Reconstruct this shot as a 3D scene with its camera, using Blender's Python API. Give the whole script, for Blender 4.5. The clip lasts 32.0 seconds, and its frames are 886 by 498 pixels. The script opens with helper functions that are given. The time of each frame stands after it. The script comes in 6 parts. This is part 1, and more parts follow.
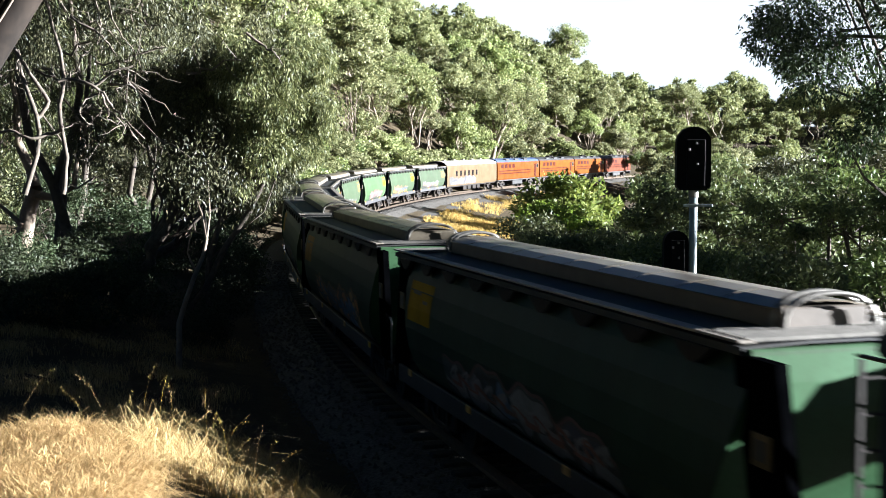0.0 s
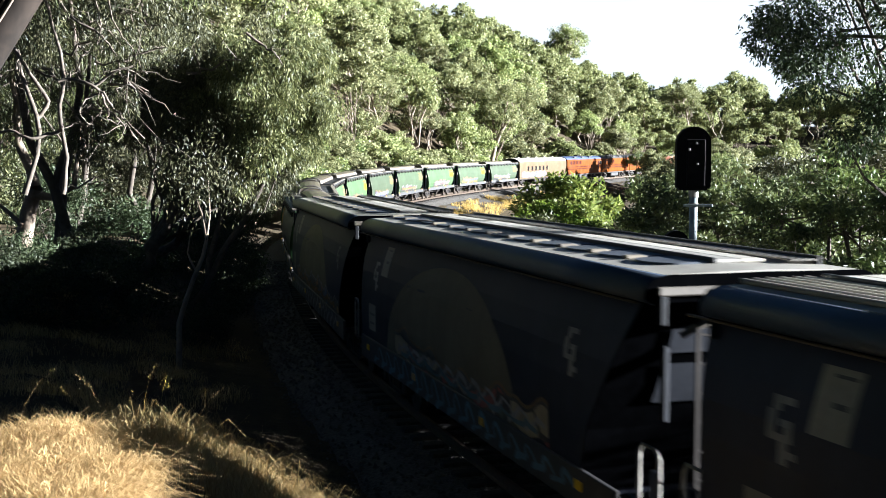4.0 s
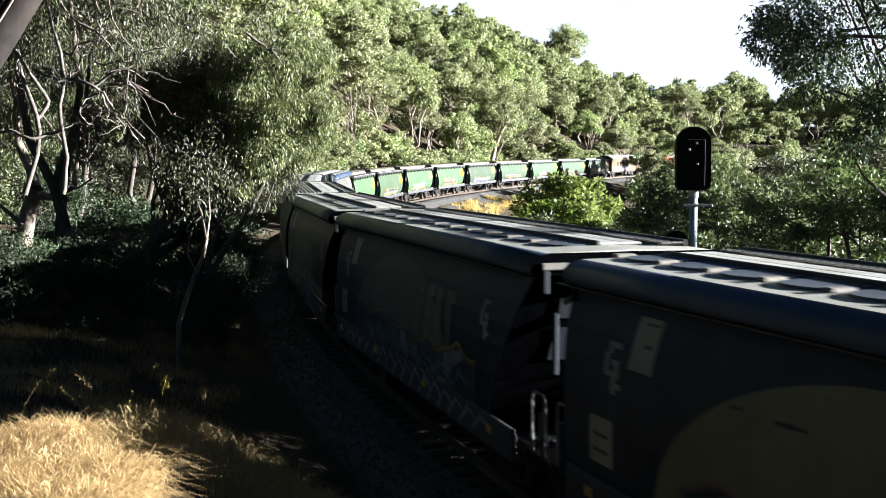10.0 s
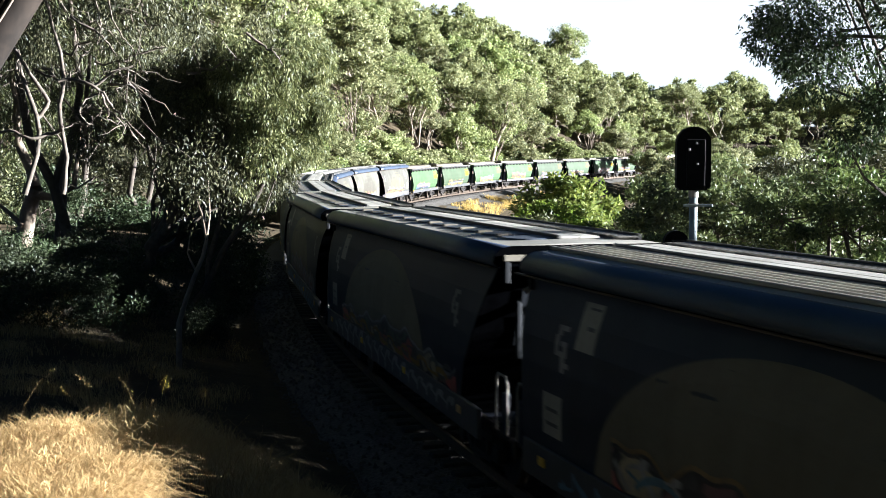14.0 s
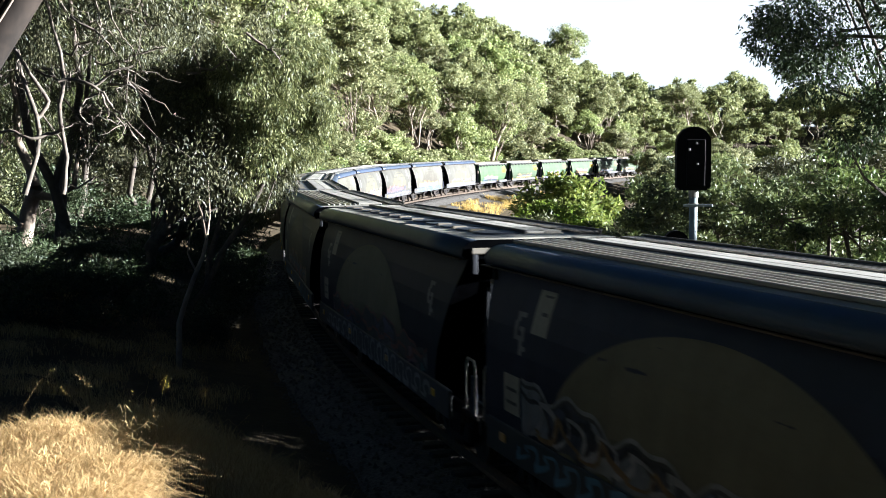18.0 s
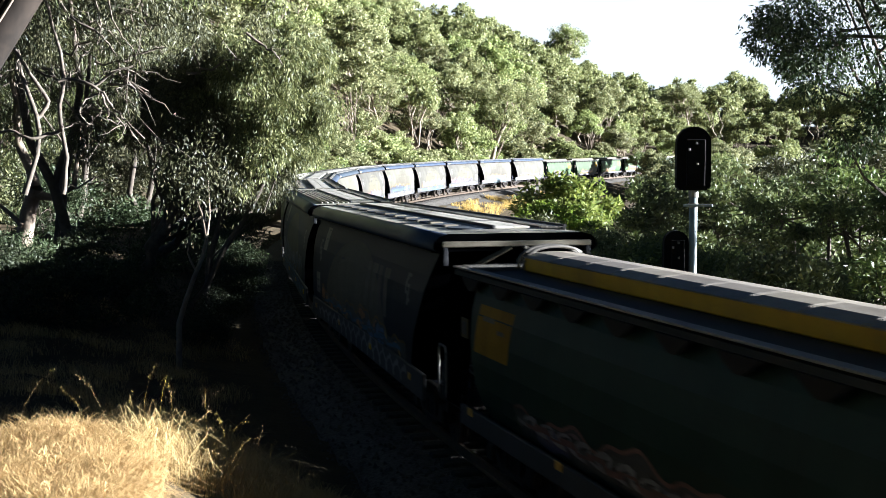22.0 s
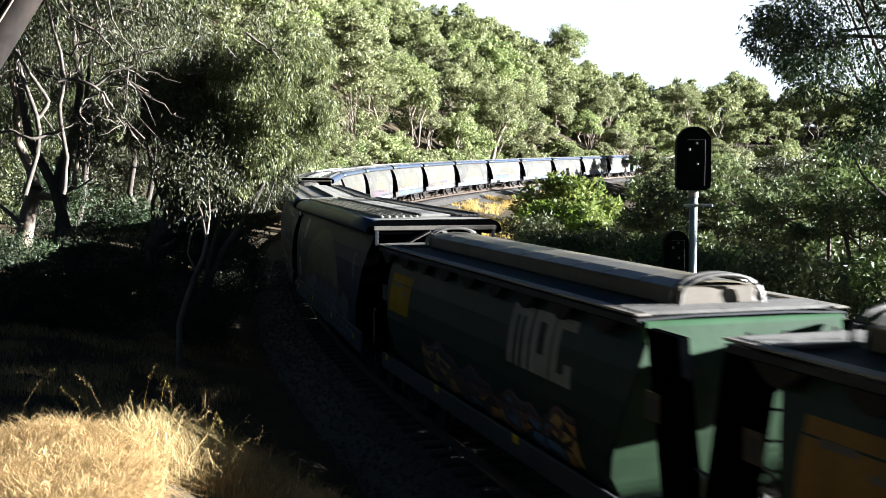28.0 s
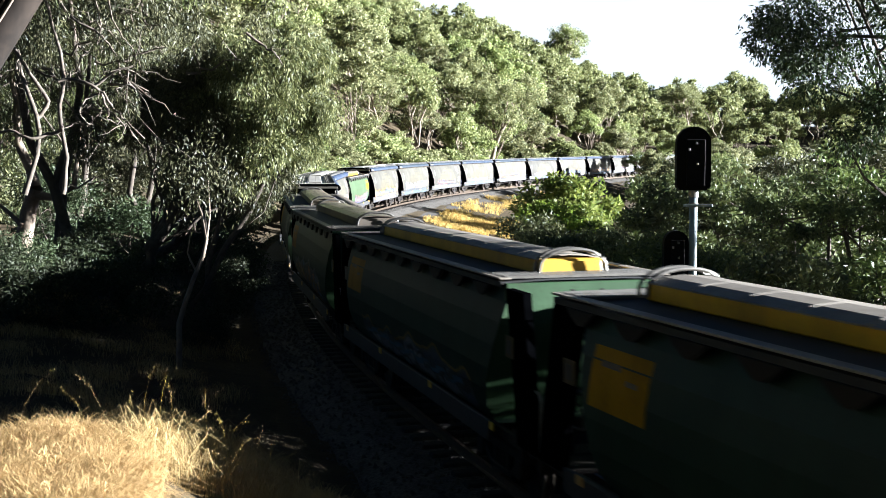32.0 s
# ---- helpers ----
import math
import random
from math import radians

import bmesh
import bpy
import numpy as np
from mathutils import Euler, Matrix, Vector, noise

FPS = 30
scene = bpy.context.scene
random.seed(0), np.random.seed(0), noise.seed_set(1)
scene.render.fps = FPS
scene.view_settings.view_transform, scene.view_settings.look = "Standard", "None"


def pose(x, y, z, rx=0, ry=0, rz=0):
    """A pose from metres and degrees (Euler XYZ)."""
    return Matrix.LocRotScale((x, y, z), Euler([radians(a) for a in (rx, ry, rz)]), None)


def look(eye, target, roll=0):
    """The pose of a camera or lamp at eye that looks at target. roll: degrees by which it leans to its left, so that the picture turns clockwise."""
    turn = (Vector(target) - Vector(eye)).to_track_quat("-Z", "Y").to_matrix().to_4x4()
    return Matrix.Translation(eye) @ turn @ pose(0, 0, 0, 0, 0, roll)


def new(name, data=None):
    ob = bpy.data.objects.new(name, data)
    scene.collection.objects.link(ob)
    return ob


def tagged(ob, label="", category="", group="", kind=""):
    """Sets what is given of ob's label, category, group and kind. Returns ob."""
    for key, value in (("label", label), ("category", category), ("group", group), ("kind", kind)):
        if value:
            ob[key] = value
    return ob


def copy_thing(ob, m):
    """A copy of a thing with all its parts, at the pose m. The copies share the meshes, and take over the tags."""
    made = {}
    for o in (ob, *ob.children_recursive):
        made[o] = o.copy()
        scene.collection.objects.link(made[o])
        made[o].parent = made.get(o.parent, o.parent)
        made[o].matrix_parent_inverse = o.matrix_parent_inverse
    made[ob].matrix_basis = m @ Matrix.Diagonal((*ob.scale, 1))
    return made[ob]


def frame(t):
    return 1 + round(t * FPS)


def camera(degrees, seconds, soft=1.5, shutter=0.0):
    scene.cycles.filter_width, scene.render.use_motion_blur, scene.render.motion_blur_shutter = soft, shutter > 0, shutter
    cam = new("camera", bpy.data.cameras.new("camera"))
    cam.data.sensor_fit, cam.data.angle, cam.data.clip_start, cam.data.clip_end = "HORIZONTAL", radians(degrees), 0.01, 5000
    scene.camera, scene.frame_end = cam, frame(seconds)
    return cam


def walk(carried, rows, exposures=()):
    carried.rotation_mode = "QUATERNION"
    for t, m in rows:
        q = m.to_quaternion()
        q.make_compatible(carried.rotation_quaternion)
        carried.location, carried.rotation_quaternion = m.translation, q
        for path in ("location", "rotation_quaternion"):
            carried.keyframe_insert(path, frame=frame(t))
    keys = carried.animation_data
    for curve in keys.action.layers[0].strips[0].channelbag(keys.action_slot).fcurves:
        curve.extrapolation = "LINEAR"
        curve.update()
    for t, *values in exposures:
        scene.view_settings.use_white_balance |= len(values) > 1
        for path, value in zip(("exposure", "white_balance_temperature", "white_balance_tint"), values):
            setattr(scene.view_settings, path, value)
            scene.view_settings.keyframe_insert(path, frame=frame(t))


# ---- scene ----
cam = camera(41.15, 32.0, 0.9, 0.5)
EYE = Vector((0.0, 0.0, 5.135))
CAM_POSE = pose(EYE.x, EYE.y, EYE.z, 90 - 4.127, 0, 0)
walk(cam, [(0.0, CAM_POSE), (32.0, CAM_POSE)], [(0.0, 3.1, 5700, 9), (32.0, 3.1, 5700, 9)])

# ---- light ----
SUN_AZ, SUN_EL = -1.5, 9.7          # degrees: clockwise from +x towards -y, and above the horizon
to_sun = Vector((math.cos(radians(SUN_AZ)) * math.cos(radians(SUN_EL)),
                 -math.sin(radians(SUN_AZ)) * math.cos(radians(SUN_EL)), math.sin(radians(SUN_EL))))
world = bpy.data.worlds.new("world")
scene.world = world
world.use_nodes = True
wn = world.node_tree
sky = wn.nodes.new("ShaderNodeTexSky")
sky.sky_type, sky.sun_disc = "NISHITA", False
sky.sun_elevation, sky.sun_rotation = radians(SUN_EL), radians(90 + SUN_AZ)
sky.dust_density, sky.air_density, sky.ozone_density = 0.2, 1.0, 6.0
wn.links.new(sky.outputs[0], wn.nodes["Background"].inputs[0])
wn.nodes["Background"].inputs[1].default_value = 0.0046
sun = new("sun", bpy.data.lights.new("sun", "SUN"))
sun.data.energy, sun.data.angle, sun.data.color = 5.0, radians(0.5), (1.0, 0.955, 0.885)
sun.matrix_world = look((60, -40, 40), Vector((60, -40, 40)) - to_sun)


# ---- materials ----
def mat(name, rough=0.6, metal=0.0):
    m = bpy.data.materials.new(name)
    m.use_nodes = True
    b = m.node_tree.nodes["Principled BSDF"]
    b.inputs["Roughness"].default_value, b.inputs["Metallic"].default_value = rough, metal
    return m, m.node_tree, b


def noise_node(nt, scale, detail=4.0, stretch=(1, 1, 1), rough=0.6, kind="Object"):
    tc, mp, no = nt.nodes.new("ShaderNodeTexCoord"), nt.nodes.new("ShaderNodeMapping"), nt.nodes.new("ShaderNodeTexNoise")
    mp.inputs["Scale"].default_value = stretch
    no.inputs["Scale"].default_value, no.inputs["Detail"].default_value = scale, detail
    no.inputs["Roughness"].default_value = rough
    nt.links.new(tc.outputs[kind], mp.inputs[0])
    nt.links.new(mp.outputs[0], no.inputs["Vector"])
    return no.outputs["Fac"]


def ramp(nt, fac, stops):
    r = nt.nodes.new("ShaderNodeValToRGB")
    e = r.color_ramp.elements
    while len(e) < len(stops):
        e.new(0.5)
    for el, (p, c) in zip(e, stops):
        el.position, el.color = p, (*c, 1.0) if len(c) == 3 else c
    nt.links.new(fac, r.inputs[0])
    return r.outputs[0]


def mix(nt, fac, a, b, kind="MIX"):
    m = nt.nodes.new("ShaderNodeMix")
    m.data_type, m.blend_type = "RGBA", kind
    for sock, v in ((m.inputs[0], fac), (m.inputs[6], a), (m.inputs[7], b)):
        if isinstance(v, (int, float)):
            sock.default_value = v
        elif isinstance(v, tuple):
            sock.default_value = (*v, 1.0)
        else:
            nt.links.new(v, sock)
    return m.outputs[2]


def bump(nt, b, height, strength=0.3, dist=0.02):
    n = nt.nodes.new("ShaderNodeBump")
    n.inputs["Strength"].default_value, n.inputs["Distance"].default_value = strength, dist
    nt.links.new(height, n.inputs["Height"])
    nt.links.new(n.outputs[0], b.inputs["Normal"])


def hsv_vary(nt, col, rnd, hue=0.02, val=0.25, sat=0.15):
    h = nt.nodes.new("ShaderNodeHueSaturation")
    for name, span, mid in (("Hue", hue, 0.5), ("Value", val, 1.0), ("Saturation", sat, 1.0)):
        mr = nt.nodes.new("ShaderNodeMapRange")
        mr.inputs["To Min"].default_value, mr.inputs["To Max"].default_value = mid - span, mid + span
        nt.links.new(rnd, mr.inputs["Value"])
        nt.links.new(mr.outputs[0], h.inputs[name])
    nt.links.new(col, h.inputs["Color"])
    return h.outputs[0]


def painted(name, base, dirt=(0.09, 0.075, 0.06), amount=0.5, rough=0.5, vary=0.2):
    """Weathered rolling-stock paint: broad fading, vertical streaks and fine grime."""
    m, nt, b = mat(name, rough)
    info = nt.nodes.new("ShaderNodeObjectInfo")
    c = mix(nt, ramp(nt, noise_node(nt, 0.7), [(0.35, (0, 0, 0)), (0.7, (1, 1, 1))]), base, tuple(min(1, x * 1.35 + 0.01) for x in base))
    streak = ramp(nt, noise_node(nt, 2.6, 5, (1, 1, 0.16)), [(0.46, (0, 0, 0)), (0.72, (amount,) * 3)])
    c = mix(nt, streak, c, dirt)
    fine = ramp(nt, noise_node(nt, 16, 6), [(0.5, (0, 0, 0)), (0.78, (amount,) * 3)])
    c = mix(nt, fine, c, tuple(x * 0.6 for x in dirt))
    c = hsv_vary(nt, c, info.outputs["Random"], 0.012, vary, 0.15)
    nt.links.new(c, b.inputs["Base Color"])
    bump(nt, b, noise_node(nt, 9, 4), 0.15, 0.01)
    return m


def plain(name, base, rough=0.6, metal=0.0, scale=8.0, var=0.3, strength=0.2):
    m, nt, b = mat(name, rough, metal)
    f = noise_node(nt, scale, 6)
    c = mix(nt, ramp(nt, f, [(0.3, (0, 0, 0)), (0.7, (1, 1, 1))]), tuple(x * (1 - var) for x in base), tuple(min(1, x * (1 + var)) for x in base))
    c = mix(nt, ramp(nt, noise_node(nt, scale * 0.13, 3), [(0.4, (0, 0, 0)), (0.65, (0.4,) * 3)]), c, tuple(x * 0.7 for x in base))
    nt.links.new(c, b.inputs["Base Color"])
    bump(nt, b, f, strength, 0.02)
    return m


def leafy(name, a, bcol, trans=0.35, rough=0.5):
    """Leaves: each one its own tint; thin, so that some light comes through."""
    m, nt, b = mat(name, rough)
    geo, info = nt.nodes.new("ShaderNodeNewGeometry"), nt.nodes.new("ShaderNodeObjectInfo")
    c = mix(nt, geo.outputs["Random Per Island"], a, bcol)
    c = hsv_vary(nt, c, info.outputs["Random"], 0.018, 0.22, 0.12)
    nt.links.new(c, b.inputs["Base Color"])
    b.inputs["Specular IOR Level"].default_value = 0.28
    tr, ms = nt.nodes.new("ShaderNodeBsdfTranslucent"), nt.nodes.new("ShaderNodeMixShader")
    nt.links.new(c, tr.inputs[0])
    ms.inputs[0].default_value = trans
    nt.links.new(b.outputs[0], ms.inputs[1])
    nt.links.new(tr.outputs[0], ms.inputs[2])
    nt.links.new(ms.outputs[0], nt.nodes["Material Output"].inputs[0])
    return m


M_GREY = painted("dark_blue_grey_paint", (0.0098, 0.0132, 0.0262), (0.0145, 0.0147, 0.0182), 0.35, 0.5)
# Paler copies of the wagon paints, with sunlight put into the colour.
M_GREYSUN = painted("sunlit_grey_paint", (0.058, 0.056, 0.046), (0.036, 0.031, 0.025), 0.5, 0.6)
M_MURALSUN = painted("sunlit_mural", (0.064, 0.059, 0.045), (0.042, 0.036, 0.028), 0.5, 0.6)
M_GREENSUN = painted("sunlit_green_paint", (0.030, 0.054, 0.024), (0.062, 0.066, 0.044), 0.6, 0.55, 0.25)
M_ROOF = painted("galvanised_grey_roof", (0.285, 0.272, 0.235), (0.1584, 0.1386, 0.1122), 0.45, 0.5)
M_CORNICE = painted("blue_grey_roof_edge", (0.025, 0.037, 0.060), (0.028, 0.027, 0.026), 0.4, 0.42)
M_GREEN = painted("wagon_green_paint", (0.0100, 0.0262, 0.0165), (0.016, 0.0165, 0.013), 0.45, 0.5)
M_GREENLT = painted("faded_green_paint", (0.030, 0.070, 0.030), (0.035, 0.040, 0.026), 0.35, 0.5)
M_GREENROOF = painted("weathered_green_roof", (0.0198, 0.0218, 0.0238), (0.033, 0.0284, 0.0231), 0.6, 0.6)
M_LID = painted("weathered_grey_lid", (0.2244, 0.198, 0.165), (0.099, 0.0792, 0.0594), 0.5, 0.55)
M_LIDDK = painted("weathered_tan_lid", (0.13, 0.11, 0.08), (0.08, 0.066, 0.05), 0.5, 0.3)
M_PLATE = painted("dull_ochre_plate", (0.075, 0.05, 0.02), (0.04, 0.03, 0.02), 0.4, 0.6)
M_LIDTOP = painted("pale_plank_lid", (0.3696, 0.3564, 0.3168), (0.198, 0.165, 0.1188), 0.5, 0.55)
M_LIDSIDE = painted("weathered_brown_boards", (0.1056, 0.0858, 0.0627), (0.066, 0.0528, 0.0396), 0.5, 0.6)
M_YELLOW = painted("yellow_ochre_paint", (0.4092, 0.2376, 0.0264), (0.1056, 0.0726, 0.033), 0.3, 0.5)
M_PANEL = painted("faded_yellow_panel", (0.23, 0.125, 0.010), (0.09, 0.055, 0.02), 0.4, 0.6)
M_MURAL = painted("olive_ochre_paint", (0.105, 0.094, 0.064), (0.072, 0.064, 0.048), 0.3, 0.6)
M_MURALLT = painted("faded_ochre_spray", (0.085, 0.072, 0.054), (0.04, 0.034, 0.028), 0.5, 0.6)
M_HALO = painted("grey_spray_halo", (0.16, 0.16, 0.165), (0.07, 0.07, 0.072), 0.5, 0.6)
M_SPRAYRED = painted("red_spray", (0.14, 0.065, 0.058), (0.08, 0.06, 0.05), 0.5, 0.6)
M_SPRAYGOLD = painted("ochre_spray", (0.15, 0.088, 0.024), (0.08, 0.062, 0.046), 0.5, 0.6)
M_SPRAYBLUE = painted("teal_spray", (0.05, 0.11, 0.16), (0.06, 0.06, 0.06), 0.5, 0.6)
M_WHITE = painted("dull_white_paint", (0.1485, 0.1455, 0.1426), (0.0594, 0.0535, 0.0475), 0.4, 0.55)
M_PANELW = painted("weathered_white_plate", (0.1782, 0.1663, 0.1396), (0.0713, 0.0594, 0.0475), 0.35, 0.6)
M_ENDBEAM = painted("worn_cream_steel", (0.13, 0.115, 0.09), (0.06, 0.05, 0.04), 0.5, 0.6)
M_GREYEND = painted("blue_grey_end_paint", (0.009, 0.011, 0.015), (0.007, 0.007, 0.007), 0.5, 0.6)
M_BAND = painted("grimy_side_band", (0.0185, 0.019, 0.0222), (0.0264, 0.0227, 0.019), 0.6, 0.6)
# Near-black that stands in for shade at wagon ends and under roof edges.
M_ENDS = plain("shade_black_sheet", (0.0012, 0.0013, 0.0016), 0.95, 0, 4, 0.4, 0.1)
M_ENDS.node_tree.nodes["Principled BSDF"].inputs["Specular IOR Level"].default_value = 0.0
M_STEEL = plain("rusty_black_steel", (0.0231, 0.0198, 0.0178), 0.6, 0.3)
M_LTSTEEL = plain("galvanised_steel", (0.1782, 0.1683, 0.1518), 0.45, 0.6)
M_RUSTLINE = painted("rusty_gutter_line", (0.045, 0.026, 0.013), (0.022, 0.016, 0.012), 0.5, 0.6)
M_LUG = painted("weathered_tan_steel", (0.1716, 0.1485, 0.1155), (0.0792, 0.066, 0.0495), 0.5, 0.6)
# Dark colour of the lids stands in for their scalloped cast shadows.
M_HATCH = painted("shadow_dark_hatch_lid", (0.0297, 0.0383, 0.0515), (0.0264, 0.0238, 0.0211), 0.4, 0.5)
M_WHEEL = plain("worn_wheel_steel", (0.0924, 0.0792, 0.066), 0.45, 0.8)
M_ORANGE = painted("orange_loco_paint", (0.095, 0.0225, 0.0022), (0.05, 0.016, 0.005), 0.35, 0.6)
M_BLACKP = painted("black_loco_paint", (0.0198, 0.0198, 0.0211), (0.0528, 0.0462, 0.0396), 0.3, 0.45)
M_STRIPE = painted("dark_red_stripe", (0.030, 0.0035, 0.0025), (0.02, 0.01, 0.008), 0.3, 0.45)
M_CREAM = painted("stainless_cream_paint", (0.062, 0.040, 0.023), (0.035, 0.022, 0.014), 0.4, 0.5)
M_BLUE = painted("blue_roof_paint", (0.03, 0.05, 0.15), (0.04, 0.04, 0.045), 0.3, 0.45)
M_GLASS = plain("dark_window_glass", (0.0132, 0.0145, 0.0165), 0.08, 0.0, 2, 0.2, 0.0)
M_BALLAST = plain("ballast_stone", (0.09, 0.084, 0.076), 0.9, 0, 14, 0.55, 0.8)
M_RAIL = plain("rail_steel", (0.1452, 0.1122, 0.0858), 0.4, 0.8)
M_SLEEPER = plain("grey_concrete", (0.0561, 0.0528, 0.0495), 0.85)
M_BLACK = plain("matt_black_enamel", (0.0026, 0.0026, 0.0033), 0.85, 0, 6, 0.3, 0.1)
M_BLACK.node_tree.nodes["Principled BSDF"].inputs["Specular IOR Level"].default_value = 0.15
M_POST = plain("galvanised_post", (0.2376, 0.2772, 0.2838), 0.5, 0.5, 5, 0.25, 0.1)
M_BARK = plain("pale_gum_bark", (0.198, 0.1551, 0.1155), 0.85, 0, 3.0, 0.45, 0.6)
M_BARKD = plain("dark_rough_bark", (0.066, 0.0528, 0.0409), 0.95, 0, 5.0, 0.5, 1.0)
M_BARKN = painted("streaked_gum_bark", (0.014, 0.011, 0.0085), (0.055, 0.042, 0.031), 0.9, 0.95)
M_TWIG = plain("bare_twig_bark", (0.105, 0.086, 0.066), 0.9, 0, 5.0, 0.5, 0.5)
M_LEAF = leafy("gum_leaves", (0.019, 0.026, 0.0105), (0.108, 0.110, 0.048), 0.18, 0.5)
# Brighter copy of the gum leaves, for the weeping gum's sunlit lobe.
M_LEAFLOBE = leafy("sunlit_gum_leaves", (0.034, 0.044, 0.017), (0.185, 0.182, 0.082), 0.3, 0.5)
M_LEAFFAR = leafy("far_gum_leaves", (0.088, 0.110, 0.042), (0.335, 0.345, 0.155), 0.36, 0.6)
M_LEAFDK = leafy("dark_wattle_leaves", (0.0363, 0.0561, 0.0198), (0.1584, 0.1782, 0.066), 0.22, 0.5)
# Leaves with shade put into their colour.
M_LEAFSHADE = leafy("shaded_fine_leaves", (0.0132, 0.0211, 0.0092), (0.0528, 0.066, 0.0304), 0.22, 0.55)
M_LEAFYEL = leafy("bright_wattle_leaves", (0.0792, 0.1188, 0.0231), (0.2178, 0.2442, 0.0594), 0.4)
M_LEAFRED = leafy("rusty_gum_leaves", (0.085, 0.085, 0.038), (0.21, 0.19, 0.09), 0.34)
M_STRAW = leafy("dry_straw", (0.33, 0.212, 0.068), (0.65, 0.475, 0.195), 0.3, 0.7)
M_STRAWDK = leafy("dull_dry_grass", (0.30, 0.205, 0.085), (0.52, 0.40, 0.18), 0.3, 0.7)


def ground_material():
    m, nt, b = mat("dry_ground", 0.95)
    big = ramp(nt, noise_node(nt, 0.06, 4), [(0.35, (0.0462, 0.037, 0.0238)), (0.55, (0.0759, 0.0568, 0.0317)), (0.75, (0.033, 0.0284, 0.0191))])
    fine = noise_node(nt, 2.5, 8)
    c = mix(nt, ramp(nt, fine, [(0.35, (0, 0, 0)), (0.7, (0.7,) * 3)]), big, (0.033, 0.0277, 0.0198))
    c = mix(nt, ramp(nt, noise_node(nt, 25, 5), [(0.45, (0, 0, 0)), (0.7, (0.6,) * 3)]), c, (0.099, 0.0779, 0.0475))
    nt.links.new(c, b.inputs["Base Color"])
    bump(nt, b, noise_node(nt, 6, 8), 0.8, 0.12)
    return m


def graffiti_material(name, cols, scale, seed):
    m, nt, b = mat(name, 0.5)
    tc, mp, vo = nt.nodes.new("ShaderNodeTexCoord"), nt.nodes.new("ShaderNodeMapping"), nt.nodes.new("ShaderNodeTexVoronoi")
    mp.inputs["Location"].default_value = (seed * 3.1, seed * 7.7, seed)
    mp.inputs["Scale"].default_value = (1, 0.8, 1.5)
    vo.inputs["Scale"].default_value = scale
    warp = nt.nodes.new("ShaderNodeTexNoise")
    warp.inputs["Scale"].default_value = 1.3
    nt.links.new(tc.outputs["Object"], mp.inputs[0])
    nt.links.new(mp.outputs[0], warp.inputs["Vector"])
    nt.links.new(mix(nt, 0.45, mp.outputs[0], warp.outputs["Color"]), vo.inputs["Vector"])
    sep = nt.nodes.new("ShaderNodeSeparateColor")
    nt.links.new(vo.outputs["Color"], sep.inputs[0])
    n = len(cols)
    c = ramp(nt, sep.outputs[0], [(i / n, col) for i, col in enumerate(cols)])
    nt.nodes[-1].color_ramp.interpolation = "CONSTANT"
    e = nt.nodes.new("ShaderNodeTexVoronoi")
    e.feature = "DISTANCE_TO_EDGE"
    e.inputs["Scale"].default_value = scale
    nt.links.new(vo.inputs["Vector"].links[0].from_socket, e.inputs["Vector"])
    c = mix(nt, ramp(nt, e.outputs["Distance"], [(0.05, (1, 1, 1)), (0.08, (0, 0, 0))]), c, (0.0132, 0.0132, 0.0165))
    c = mix(nt, ramp(nt, noise_node(nt, 3, 5), [(0.45, (0, 0, 0)), (0.7, (0.6,) * 3)]), c, (0.0594, 0.0528, 0.0462))
    nt.links.new(c, b.inputs["Base Color"])
    return m


M_GROUND = ground_material()
for dusty, level in ((M_GROUND, 0.1), (M_BALLAST, 0.1), (M_SLEEPER, 0.1), (M_STEEL, 0.2), (M_GREY, 0.22), (M_MURAL, 0.22), (M_GREEN, 0.25), (M_GREENLT, 0.25), (M_CORNICE, 0.3), (M_GREYSUN, 0.15), (M_MURALSUN, 0.15), (M_GREENSUN, 0.2), (M_CREAM, 0.2), (M_ORANGE, 0.06), (M_STRIPE, 0.06), (M_PANEL, 0.12), (M_GREYEND, 0.2), (M_BARKN, 0.1), (M_GREENROOF, 0.25)):
    dusty.node_tree.nodes["Principled BSDF"].inputs["Specular IOR Level"].default_value = level
M_TAGS = [graffiti_material("blue_silver_spraypaint", [(0.059, 0.101, 0.178), (0.119, 0.131, 0.154), (0.036, 0.048, 0.083), (0.166, 0.172, 0.178), (0.030, 0.036, 0.053)], 2.1, 1),
          graffiti_material("orange_blue_spraypaint", [(0.380, 0.154, 0.036), (0.071, 0.143, 0.261), (0.356, 0.178, 0.048), (0.392, 0.238, 0.071), (0.048, 0.048, 0.059)], 3.0, 2),
          graffiti_material("pink_teal_spraypaint", [(0.178, 0.107, 0.125), (0.048, 0.107, 0.119), (0.119, 0.119, 0.119), (0.071, 0.071, 0.131), (0.048, 0.048, 0.048)], 1.9, 3),
          graffiti_material("red_black_spraypaint", [(0.261, 0.048, 0.042), (0.036, 0.036, 0.042), (0.238, 0.202, 0.131), (0.143, 0.065, 0.071), (0.059, 0.083, 0.059)], 2.6, 4)]


